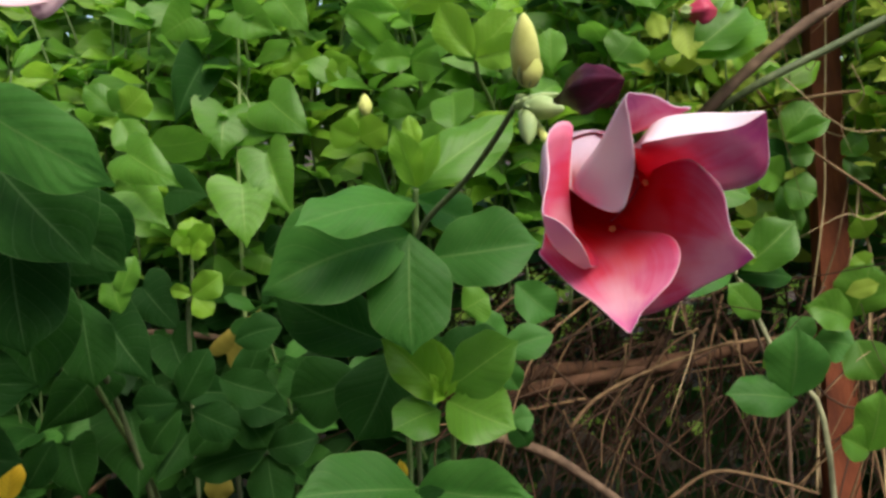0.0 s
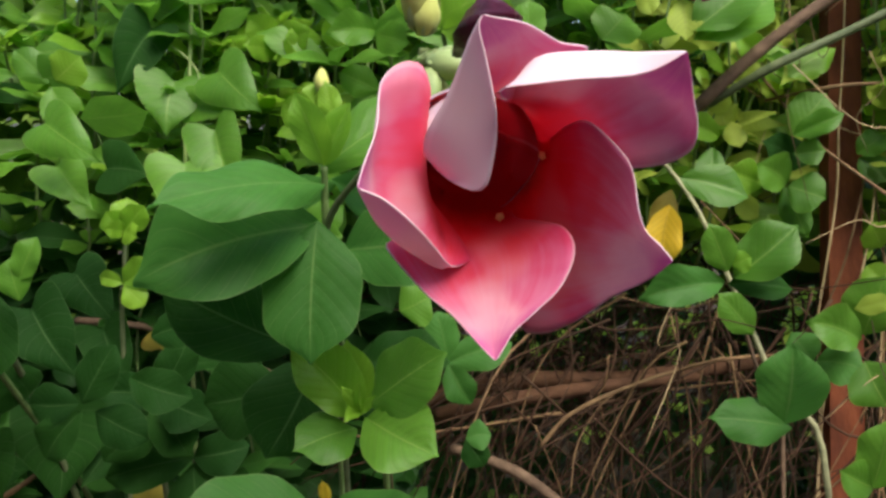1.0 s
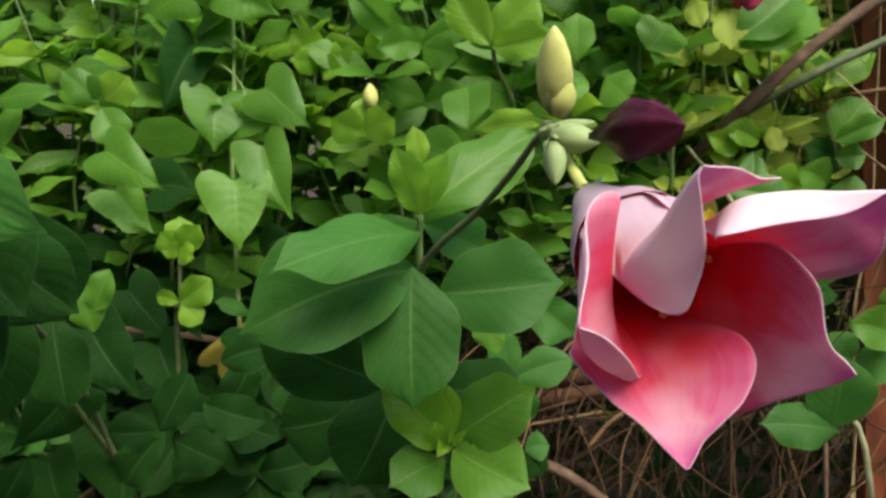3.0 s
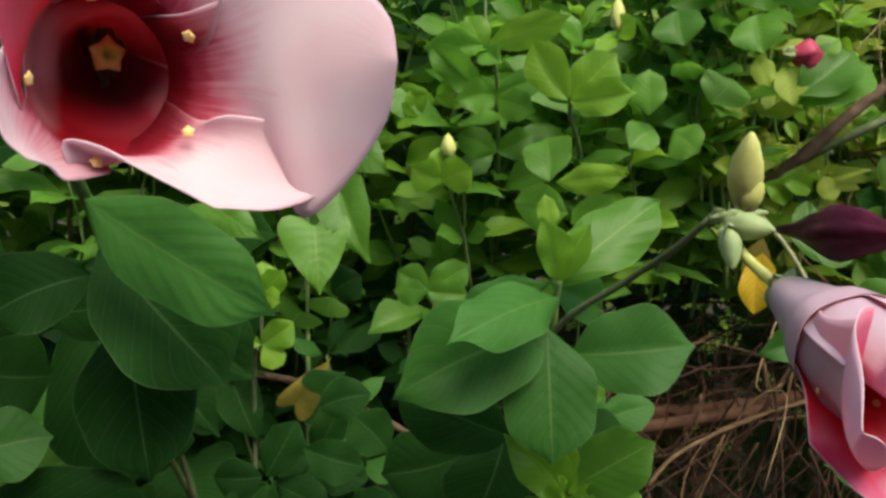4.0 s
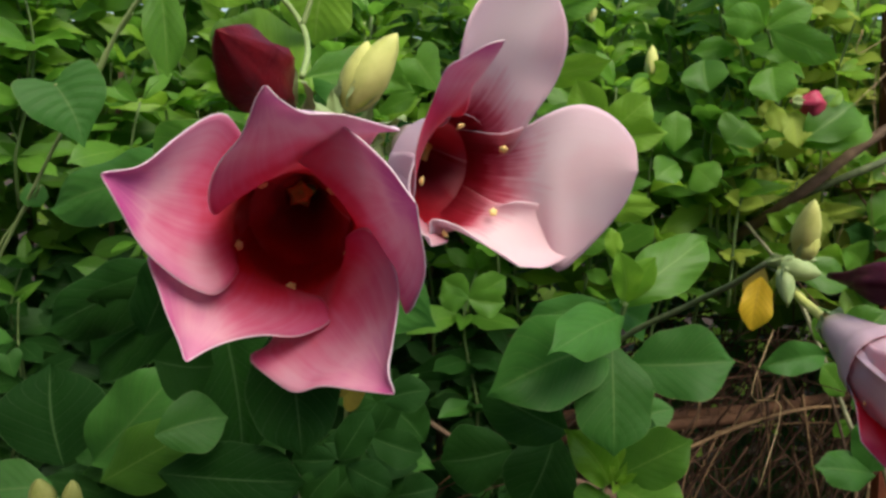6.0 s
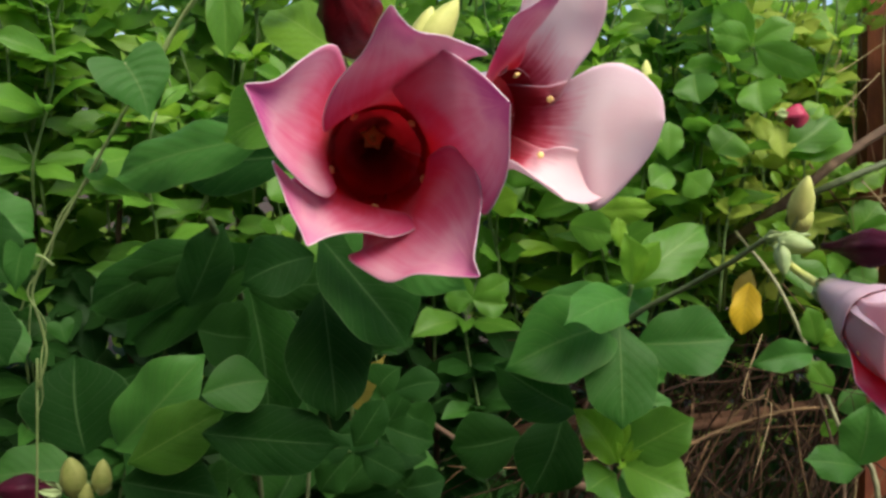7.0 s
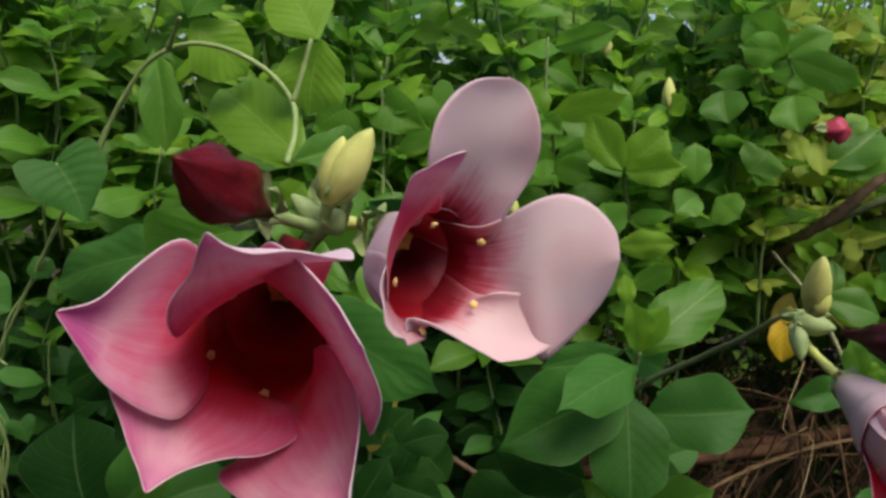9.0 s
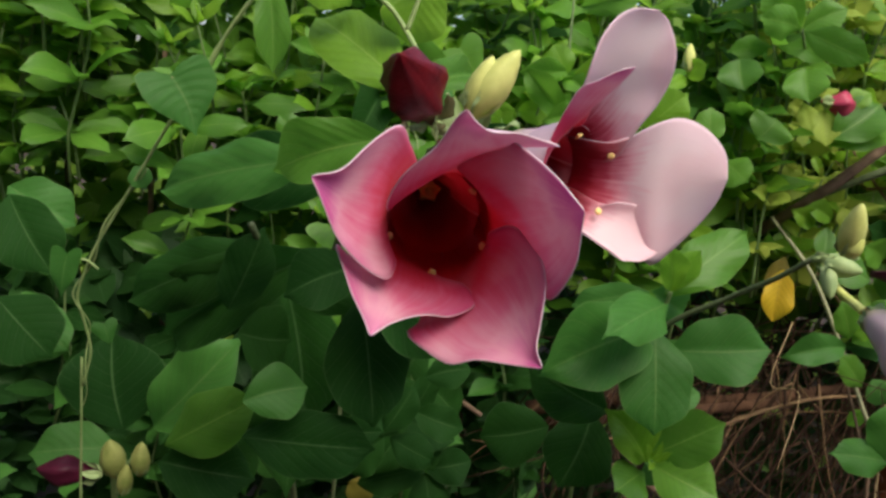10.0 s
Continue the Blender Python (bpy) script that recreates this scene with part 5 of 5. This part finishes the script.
leaf(young, (-0.001, 0.645, 0.784), (-0.048, 0.630, 0.840), 0.041, (-0.03, -0.81, 0.58), "ovate", LEAF_BRIGHT)
leaf(young, (-0.000, 0.650, 0.786), (-0.012, 0.650, 0.838), 0.032, (-0.05, -0.81, 0.58), "ovate", LEAF_BRIGHT)
leaf(young, (0.005, 0.645, 0.792), (0.059, 0.620, 0.840), 0.052, (-0.11, -0.81, 0.58), "ovate", LEAF_MID)
leaf(young, (0.004, 0.640, 0.784), (0.056, 0.600, 0.774), 0.055, (-0.10, -0.78, 0.62), "ovate", LEAF_MID)
leaf(young, (-0.003, 0.640, 0.776), (-0.040, 0.600, 0.774), 0.041, (-0.03, -0.78, 0.63), "ovate", LEAF_MID)
leaf(young, (-0.009, 0.700, 0.807), (0.062, 0.690, 0.813), 0.054, (-0.09, -0.82, 0.56), "ovate", LEAF_DEEP)
leaf(young, (-0.044, 0.700, 0.809), (-0.077, 0.670, 0.738), 0.073, (0.02, -0.80, 0.60), "ovate", LEAF_DEEP)
leaf(young, (-0.001, 0.635, 0.791), (-0.011, 0.620, 0.813), 0.009, (-0.05, -0.80, 0.60), "ovate", LEAF_BRIGHT)
leaf(young, (0.000, 0.635, 0.792), (0.002, 0.615, 0.818), 0.008, (-0.06, -0.80, 0.60), "ovate", LEAF_BRIGHT)
leaf(young, (0.002, 0.635, 0.789), (0.012, 0.615, 0.809), 0.007, (-0.07, -0.80, 0.60), "ovate", LEAF_BRIGHT)
leaf(young, (-0.000, 0.635, 0.789), (-0.008, 0.612, 0.792), 0.009, (-0.05, -0.79, 0.61), "ovate", LEAF_BRIGHT)
leaf(young, (-0.079, 0.735, 0.775), (-0.151, 0.750, 0.751), 0.067, (-0.32, -0.84, 0.43), "ovate", LEAF_DEEP)
leaf(young, (-0.021, 0.607, 0.721), (-0.108, 0.550, 0.743), 0.063, (0.56, -0.65, 0.51), "ovate", LEAF)
leaf(young, (-0.021, 0.607, 0.723), (0.066, 0.568, 0.731), 0.056, (-0.41, -0.81, 0.42), "ovate", LEAF)
leaf(young, (-0.019, 0.607, 0.720), (-0.033, 0.524, 0.707), 0.058, (0.29, -0.19, 0.94), "ovate", LEAF)
leaf(young, (-0.028, 0.607, 0.720), (0.007, 0.562, 0.690), 0.060, (-0.24, -0.66, 0.71), "ovate", LEAF_DEEP)
leaf(young, (0.058, 0.826, 0.772), (0.118, 0.829, 0.792), 0.039, (-0.04, -0.96, 0.27), "round", LEAF)
leaf(young, (0.058, 0.827, 0.775), (0.046, 0.833, 0.820), 0.033, (-0.03, -0.99, 0.13), "round", LEAF)
leaf(young, (0.058, 0.826, 0.772), (0.081, 0.821, 0.734), 0.031, (0.01, -0.99, 0.14), "round", LEAF)
leaf(young, (0.019, 0.735, 0.841), (0.044, 0.737, 0.854), 0.039, (-0.04, -0.98, 0.21), "ovate", LEAF_MID)
leaf(young, (0.083, 0.886, 0.838), (0.128, 0.881, 0.800), 0.047, (-0.02, -0.99, 0.12), "ovate", LEAF)
leaf(young, (0.077, 0.864, 0.683), (0.102, 0.865, 0.687), 0.030, (-0.03, -0.94, 0.35), "round", LEAF)
leaf(young, (0.077, 0.864, 0.683), (0.096, 0.860, 0.655), 0.030, (0.04, -0.99, 0.17), "round", LEAF_DEEP)

# ---- branch under the twin flowers, with shade put into its leaf colour ----
under = thing("shaded_branch", (-0.4, 0.7, 0.0), "leafy branch with seed pods and leaves coloured dark green for shade", "flowering plant", "flowering branches")
stem("stem", under, [(-0.3, 1.1, 0.0), (-0.377, 0.940, 0.609), (-0.367, 0.764, 0.839), (-0.356, 0.565, 0.957), (-0.365, 0.510, 1.007)], 0.004, 0.0025, STEM_DARK)
stem("stem", under, [(-0.5, 0.8, 0.0), (-0.525, 0.705, 0.651), (-0.499, 0.672, 0.732)], 0.004, 0.0028, STEM_GREEN)
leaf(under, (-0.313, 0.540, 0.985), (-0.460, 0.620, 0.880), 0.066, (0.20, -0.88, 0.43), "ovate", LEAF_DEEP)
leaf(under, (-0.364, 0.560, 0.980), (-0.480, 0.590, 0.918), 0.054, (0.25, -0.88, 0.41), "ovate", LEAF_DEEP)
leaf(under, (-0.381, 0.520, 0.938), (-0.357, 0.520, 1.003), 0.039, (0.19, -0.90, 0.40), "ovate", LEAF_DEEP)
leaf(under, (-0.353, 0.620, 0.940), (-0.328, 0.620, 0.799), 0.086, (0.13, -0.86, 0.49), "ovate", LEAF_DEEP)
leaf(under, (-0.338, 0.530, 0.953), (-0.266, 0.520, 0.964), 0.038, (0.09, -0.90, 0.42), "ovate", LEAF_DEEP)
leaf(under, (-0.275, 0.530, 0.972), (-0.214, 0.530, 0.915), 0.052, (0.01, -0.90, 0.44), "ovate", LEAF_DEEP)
leaf(under, (-0.468, 0.675, 0.749), (-0.377, 0.655, 0.814), 0.061, (0.20, -0.81, 0.56), "ovate", LEAF_MID)
leaf(under, (-0.498, 0.735, 0.740), (-0.412, 0.730, 0.846), 0.076, (0.22, -0.82, 0.53), "ovate", LEAF)
leaf(under, (-0.541, 0.770, 0.718), (-0.562, 0.790, 0.822), 0.105, (0.29, -0.80, 0.53), "ovate", LEAF_DEEP)
leaf(under, (-0.522, 0.700, 0.731), (-0.602, 0.680, 0.728), 0.058, (0.32, -0.75, 0.58), "ovate", LEAF)
leaf(under, (-0.478, 0.690, 0.725), (-0.379, 0.680, 0.718), 0.068, (0.19, -0.78, 0.60), "ovate", LEAF_DEEP)
leaf(under, (-0.571, 0.600, 0.904), (-0.527, 0.590, 0.870), 0.040, (0.37, -0.80, 0.47), "ovate", LEAF)
leaf(under, (-0.600, 0.640, 0.998), (-0.543, 0.640, 0.968), 0.051, (0.39, -0.85, 0.36), "ovate", LEAF)
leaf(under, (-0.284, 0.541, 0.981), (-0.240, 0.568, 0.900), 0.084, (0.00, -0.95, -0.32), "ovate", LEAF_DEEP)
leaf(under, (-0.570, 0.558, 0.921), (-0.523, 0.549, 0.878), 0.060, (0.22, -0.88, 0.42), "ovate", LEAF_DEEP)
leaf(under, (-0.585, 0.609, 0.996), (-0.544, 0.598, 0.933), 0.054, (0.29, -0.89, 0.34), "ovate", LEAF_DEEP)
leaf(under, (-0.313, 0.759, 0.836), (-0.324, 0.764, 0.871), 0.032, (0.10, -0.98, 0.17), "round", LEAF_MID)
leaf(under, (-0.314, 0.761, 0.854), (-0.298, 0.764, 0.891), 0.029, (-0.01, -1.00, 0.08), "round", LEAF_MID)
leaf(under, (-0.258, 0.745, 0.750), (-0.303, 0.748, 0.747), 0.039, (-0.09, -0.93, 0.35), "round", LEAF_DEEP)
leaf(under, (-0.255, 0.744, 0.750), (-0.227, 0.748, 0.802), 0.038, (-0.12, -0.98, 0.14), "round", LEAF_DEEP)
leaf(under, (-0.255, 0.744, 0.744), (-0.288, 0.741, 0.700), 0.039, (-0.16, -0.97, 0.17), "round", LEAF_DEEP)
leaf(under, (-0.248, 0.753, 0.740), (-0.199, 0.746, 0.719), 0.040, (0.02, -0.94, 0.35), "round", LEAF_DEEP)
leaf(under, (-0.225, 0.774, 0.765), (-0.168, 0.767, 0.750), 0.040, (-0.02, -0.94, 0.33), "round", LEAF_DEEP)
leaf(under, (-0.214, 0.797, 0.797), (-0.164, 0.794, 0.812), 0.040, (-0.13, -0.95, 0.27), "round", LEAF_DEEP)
lime_bud(under, (-0.507, 0.652, 0.726), (-0.508, 0.637, 0.769), 0.024, POD)
lime_bud(under, (-0.484, 0.650, 0.730), (-0.481, 0.644, 0.766), 0.018, POD)
lime_bud(under, (-0.499, 0.649, 0.709), (-0.494, 0.643, 0.743), 0.015, POD)
bud(under, (-0.510, 0.627, 0.740), (-0.563, 0.611, 0.749), 0.026, BUD_PLUM, "dark red closed bud")

# ---- branch with the twin flowers ----
twin = thing("flowering_branch", (-0.25, 0.42, 0.0), "leafy branch with two pink trumpet flowers and a red bud", "flowering plant", "flowering branches")
HUB = (-0.2325, 0.3060, 1.0920)
stem("stem", twin, [(-0.40, 1.12, 0.0), (-0.39, 1.10, 0.4), (-0.374, 0.738, 0.853), (-0.314, 0.574, 0.966), (-0.291, 0.492, 1.023), HUB], 0.0036, 0.003, STEM_GREEN)
leaf(twin, (-0.274, 0.447, 1.032), (-0.181, 0.437, 0.978), 0.048, (-0.01, -0.99, 0.16), "ovate", LEAF)
# The deep green of the lower leaves includes the shade under the flowers.
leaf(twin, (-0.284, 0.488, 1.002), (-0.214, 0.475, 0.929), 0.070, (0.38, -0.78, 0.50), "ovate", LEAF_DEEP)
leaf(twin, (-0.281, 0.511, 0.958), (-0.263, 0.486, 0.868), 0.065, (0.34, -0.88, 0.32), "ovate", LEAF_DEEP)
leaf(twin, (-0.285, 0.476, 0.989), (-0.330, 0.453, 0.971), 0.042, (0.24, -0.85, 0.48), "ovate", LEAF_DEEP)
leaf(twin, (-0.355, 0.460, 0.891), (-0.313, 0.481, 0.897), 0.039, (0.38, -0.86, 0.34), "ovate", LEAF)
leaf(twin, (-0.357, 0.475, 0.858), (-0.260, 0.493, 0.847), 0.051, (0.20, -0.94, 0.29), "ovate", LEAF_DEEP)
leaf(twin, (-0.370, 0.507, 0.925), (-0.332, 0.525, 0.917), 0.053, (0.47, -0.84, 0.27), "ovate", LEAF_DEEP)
leaf(twin, (-0.311, 0.400, 1.068), (-0.412, 0.441, 1.036), 0.041, (0.23, -0.87, 0.43), "ovate", LEAF)
leaf(twin, (-0.266, 0.335, 1.088), (-0.326, 0.350, 1.065), 0.031, (0.14, -0.90, 0.41), "ovate", LEAF_MID)
leaf(twin, (-0.286, 0.430, 1.060), (-0.383, 0.470, 1.046), 0.047, (0.18, -0.89, 0.42), "ovate", LEAF_DEEP)
# Bright yellow-green here imitates light from behind the leaf.
leaf(twin, (-0.260, 0.425, 1.113), (-0.326, 0.485, 1.156), 0.045, (0.11, -0.95, 0.28), "ovate", LEAF_BRIGHT)
leaf(twin, (-0.254, 0.345, 1.117), (-0.222, 0.385, 1.125), 0.021, (0.00, -0.95, 0.32), "ovate", LEAF_MID)
leaf(twin, (-0.228, 0.420, 1.101), (-0.263, 0.440, 1.126), 0.020, (0.02, -0.95, 0.32), "ovate", LEAF)
leaf(twin, (-0.220, 0.368, 1.098), (-0.184, 0.383, 1.079), 0.023, (0.35, -0.93, -0.12), "ovate", LEAF_DEEP)
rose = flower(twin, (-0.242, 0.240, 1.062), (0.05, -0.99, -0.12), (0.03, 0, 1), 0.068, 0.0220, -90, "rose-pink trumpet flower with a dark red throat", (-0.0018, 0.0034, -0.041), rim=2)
lobe(rose, PETAL_ROSE, 162, (151, 53.8, 53.0), ((198, 22, 0), (-148, 18.5, 22), (-152, 21, 40), (-169, 27.4, 46), (173, 36.1, 50), (159, 44.8, 52)), ((126, 22, 0), (115, 37.1, 18), (116, 46.4, 30), (131, 46.1, 40), (144, 47.8, 48)))
lobe(rose, PETAL_ROSE, 90, (94, 55.1, 70.0), ((126, 22, 0), (152, 23.9, 28), (142, 28.7, 38), (125, 33.4, 48), (106, 40.9, 58), (97, 51.4, 66)), ((54, 22, 0), (58, 46, 25), (56, 53, 50), (71, 51, 57), (83, 48.1, 63), (90, 50.8, 67)))
lobe(rose, PETAL_ROSE, 18, (42, 46.0, 76.0), ((54, 22, 0), (88, 29.4, 22), (89, 37.7, 28), (81, 45.3, 40), (70, 47.4, 52), (56, 45.8, 64), (48, 45.7, 71)), ((-18, 22, 0), (-15, 34.9, 25), (-15, 38.7, 45), (3, 39.7, 55), (25, 41.5, 66)))
lobe(rose, PETAL_ROSE, -54, (-39, 44.7, 61.0), ((-18, 22, 0), (14, 17.7, 18), (26, 25.6, 30), (16, 31.1, 40), (-2, 33.6, 48), (-25, 36.7, 54), (-35, 39.6, 58)), ((-90, 22, 0), (-97, 32.1, 20), (-106, 33.6, 33), (-94, 34.7, 40), (-81, 36.9, 46), (-66, 35.1, 51), (-50, 39.2, 56)))
lobe(rose, PETAL_ROSE, 234, (-135, 32.9, 58.6), ((270, 22, 0), (-58, 21, 15), (-53, 25.7, 28), (-74, 23.4, 36), (-102, 20.3, 44), (-128, 26, 52)), ((198, 22, 0), (-167, 32, 25), (178, 37.6, 42), (-164, 33.5, 48), (-147, 31.8, 54)))
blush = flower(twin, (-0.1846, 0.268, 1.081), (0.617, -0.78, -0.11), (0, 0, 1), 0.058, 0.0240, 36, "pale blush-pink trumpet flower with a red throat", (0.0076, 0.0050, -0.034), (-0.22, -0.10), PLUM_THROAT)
lobe(blush, PETAL_BLUSH, 0, (10, 62.3, 34.0), ((36, 24, 0), (42, 34.6, 6), (42, 39.7, 8), (41, 47, 12), (35, 57.1, 15), (28, 63.8, 22), (20, 64.1, 30)), ((-36, 24, 0), (-31, 45, 8), (-38, 55.9, 16), (-27, 60.6, 20), (-13, 61.3, 26), (-1, 62.4, 31)))
lobe(blush, PETAL_BLUSH, 72, (80, 75.2, 13.0), ((108, 24, 0), (109, 41.6, 5), (111, 50.8, 10), (107, 61.7, 12), (99, 68.2, 12), (90, 73.1, 12)), ((36, 24, 0), (47, 36.3, 8), (54, 47.4, 13), (62, 57.2, 17), (68, 66.2, 17), (74, 73, 14)))
lobe(blush, PETAL_ROSE, 144, (113, 56.0, 34.0), ((188, 24, 0), (160, 29.5, 4), (135, 37.3, 8), (127, 49.9, 16), (123, 53.2, 25), (118, 56.1, 32)), ((108, 24, 0), (108, 38.3, 12), (112, 46.9, 24)))
lobe(blush, PETAL_BLUSH, 216, (216, 29.5, 9.0), ((252, 24, 0), (240, 27, 5), (228, 27, 7)), ((172, 25.5, 1), (184, 29, 6), (202, 30.5, 9)))
lobe(blush, PETAL_BLUSH, 288, (-59, 33.9, 21.0), ((-36, 24, 0), (-15, 30.1, 6), (-13, 44.7, 10), (-19, 56.5, 14), (-27, 59.3, 17), (-40, 47.7, 19)), ((252, 24, 0), (-134, 19.7, 2), (-118, 17, 7), (-88, 18.9, 14), (-68, 26.9, 19)))
lime_bud(twin, (-0.2290, 0.2910, 1.1040), (-0.2120, 0.2850, 1.1340), 0.0155)
bud(twin, (-0.2370, 0.293, 1.0870), (-0.2450, 0.261, 1.0860), 0.0125, BUD_RED, "small dark red bud", False)
lime_bud(twin, (-0.2300, 0.293, 1.1040), (-0.2232, 0.2870, 1.1305), 0.0130)
bud(twin, (-0.2480, 0.271, 1.1010), (-0.2615, 0.2055, 1.1235), 0.0235, BUD_RED, "dark red closed bud")
lime_bud(twin, HUB, (-0.246, 0.303, 1.106), 0.009, SEPAL)
lime_bud(twin, HUB, (-0.223, 0.302, 1.099), 0.012, SEPAL)
stem("stalk", twin, [HUB, (-0.224, 0.312, 1.094), (-0.2160, 0.3150, 1.0925)], 0.0026, 0.0032, BUD_LIME)
stem("stalk", twin, [HUB, (-0.240, 0.312, 1.086), (-0.2452, 0.3070, 1.0705)], 0.0030, 0.0034, SEPAL)
stem("stalk", twin, [HUB, (-0.231, 0.298, 1.099), (-0.2290, 0.2915, 1.1040)], 0.0026, 0.0026, SEPAL)
stem("stalk", twin, [HUB, (-0.241, 0.288, 1.0965), (-0.2480, 0.271, 1.1010)], 0.0026, 0.0026, SEPAL)

sepals(twin, (-0.2155, 0.3145, 1.0925), (0.5, -0.85, -0.1), 0.018, 0.010, None, 5, 0.5)
sepals(twin, (-0.2452, 0.3070, 1.0705), (0.05, -0.99, -0.12), 0.018, 0.010, None, 5, 0.5)
sepals(twin, HUB, (-0.1, -0.6, 0.8), 0.016, 0.009, None, 4, 0.7)

# ---- twining vine over the twin flowers ----
vine = thing("twining_vine", (-0.4, 0.5, 0.0), "thin pale-green twining vine with heart-shaped leaves", "vine")
CLIMB = [(-0.254, 0.335, 1.117), (-0.255, 0.360, 1.130), (-0.263, 0.398, 1.145), (-0.275, 0.405, 1.159), (-0.292, 0.410, 1.169), (-0.308, 0.415, 1.174), (-0.323, 0.420, 1.175), (-0.338, 0.425, 1.171), (-0.351, 0.430, 1.163), (-0.363, 0.435, 1.149), (-0.374, 0.440, 1.133), (-0.385, 0.445, 1.112), (-0.399, 0.450, 1.092), (-0.411, 0.455, 1.075), (-0.429, 0.465, 1.046), (-0.448, 0.475, 1.015), (-0.464, 0.482, 0.988), (-0.475, 0.487, 0.964), (-0.480, 0.490, 0.946), (-0.476, 0.495, 0.925), (-0.474, 0.500, 0.903), (-0.481, 0.505, 0.875), (-0.484, 0.510, 0.851), (-0.52, 0.62, 0.3), (-0.5, 0.7, 0.0)]
stem("stem", vine, CLIMB, 0.0015, 0.0008, STEM_VINE, steps=8)
stem("petiole", vine, [(-0.263, 0.398, 1.145), (-0.258, 0.398, 1.162), (-0.254, 0.398, 1.178)], 0.0015, 0.0011, STEM_VINE)
stem("petiole", vine, [(-0.336, 0.424, 1.172), (-0.329, 0.412, 1.179), (-0.322, 0.400, 1.186)], 0.0014, 0.0010, STEM_VINE)
stem("petiole", vine, [(-0.398, 0.449, 1.093), (-0.401, 0.440, 1.098), (-0.402, 0.430, 1.107)], 0.0012, 0.0010, STEM_VINE)
stem("petiole", vine, [(-0.464, 0.485, 0.970), (-0.471, 0.480, 0.977), (-0.479, 0.475, 0.977)], 0.0010, 0.0008, STEM_VINE)


def wound_tendril(first, last, radius, turns):
    """A thinner strand wound round a stretch of the vine."""
    line = smooth_line(CLIMB[first:last], 12)
    pts = []
    for i, p in enumerate(line):
        a = 2 * math.pi * turns * i / len(line)
        pts.append(p + radius * Vector((math.cos(a), math.sin(a), 0.0)))
    verts, faces = tube_data(pts, 0.0007, 0.0005, 6)
    part("tendril", mesh_of("tendril", [v - vine.location for v in verts], faces, None, (STEM_VINE,)), vine)


wound_tendril(9, 14, 0.0018, 1.4)
wound_tendril(14, 23, 0.0030, 3.4)
leaf(vine, (-0.403, 0.430, 1.108), (-0.386, 0.430, 1.073), 0.049, (0.29, -0.89, 0.36), "heart", LEAF)
# The next three are coloured bright to look lit from behind.
leaf(vine, (-0.254, 0.420, 1.180), (-0.278, 0.445, 1.214), 0.038, (0.06, -0.98, 0.16), "ovate", LEAF_BRIGHT)
leaf(vine, (-0.254, 0.435, 1.181), (-0.261, 0.440, 1.139), 0.040, (0.04, -0.97, 0.24), "ovate", LEAF_BRIGHT)
leaf(vine, (-0.330, 0.445, 1.190), (-0.300, 0.455, 1.161), 0.037, (0.15, -0.97, 0.21), "ovate", LEAF_BRIGHT)
leaf(vine, (-0.330, 0.440, 1.191), (-0.315, 0.450, 1.222), 0.028, (0.17, -0.97, 0.15), "ovate", LEAF_MID)
leaf(vine, (-0.350, 0.442, 1.174), (-0.344, 0.442, 1.115), 0.022, (0.21, -0.93, -0.29), "ovate", LEAF_MID)
leaf(vine, (-0.436, 0.470, 1.046), (-0.428, 0.470, 1.032), 0.016, (0.32, -0.84, 0.43), "ovate", LEAF)
leaf(vine, (-0.481, 0.475, 0.982), (-0.485, 0.475, 0.950), 0.020, (0.37, -0.84, 0.41), "heart", LEAF)
leaf(vine, (-0.465, 0.500, 0.926), (-0.460, 0.500, 0.910), 0.018, (0.32, -0.83, 0.46), "heart", LEAF)
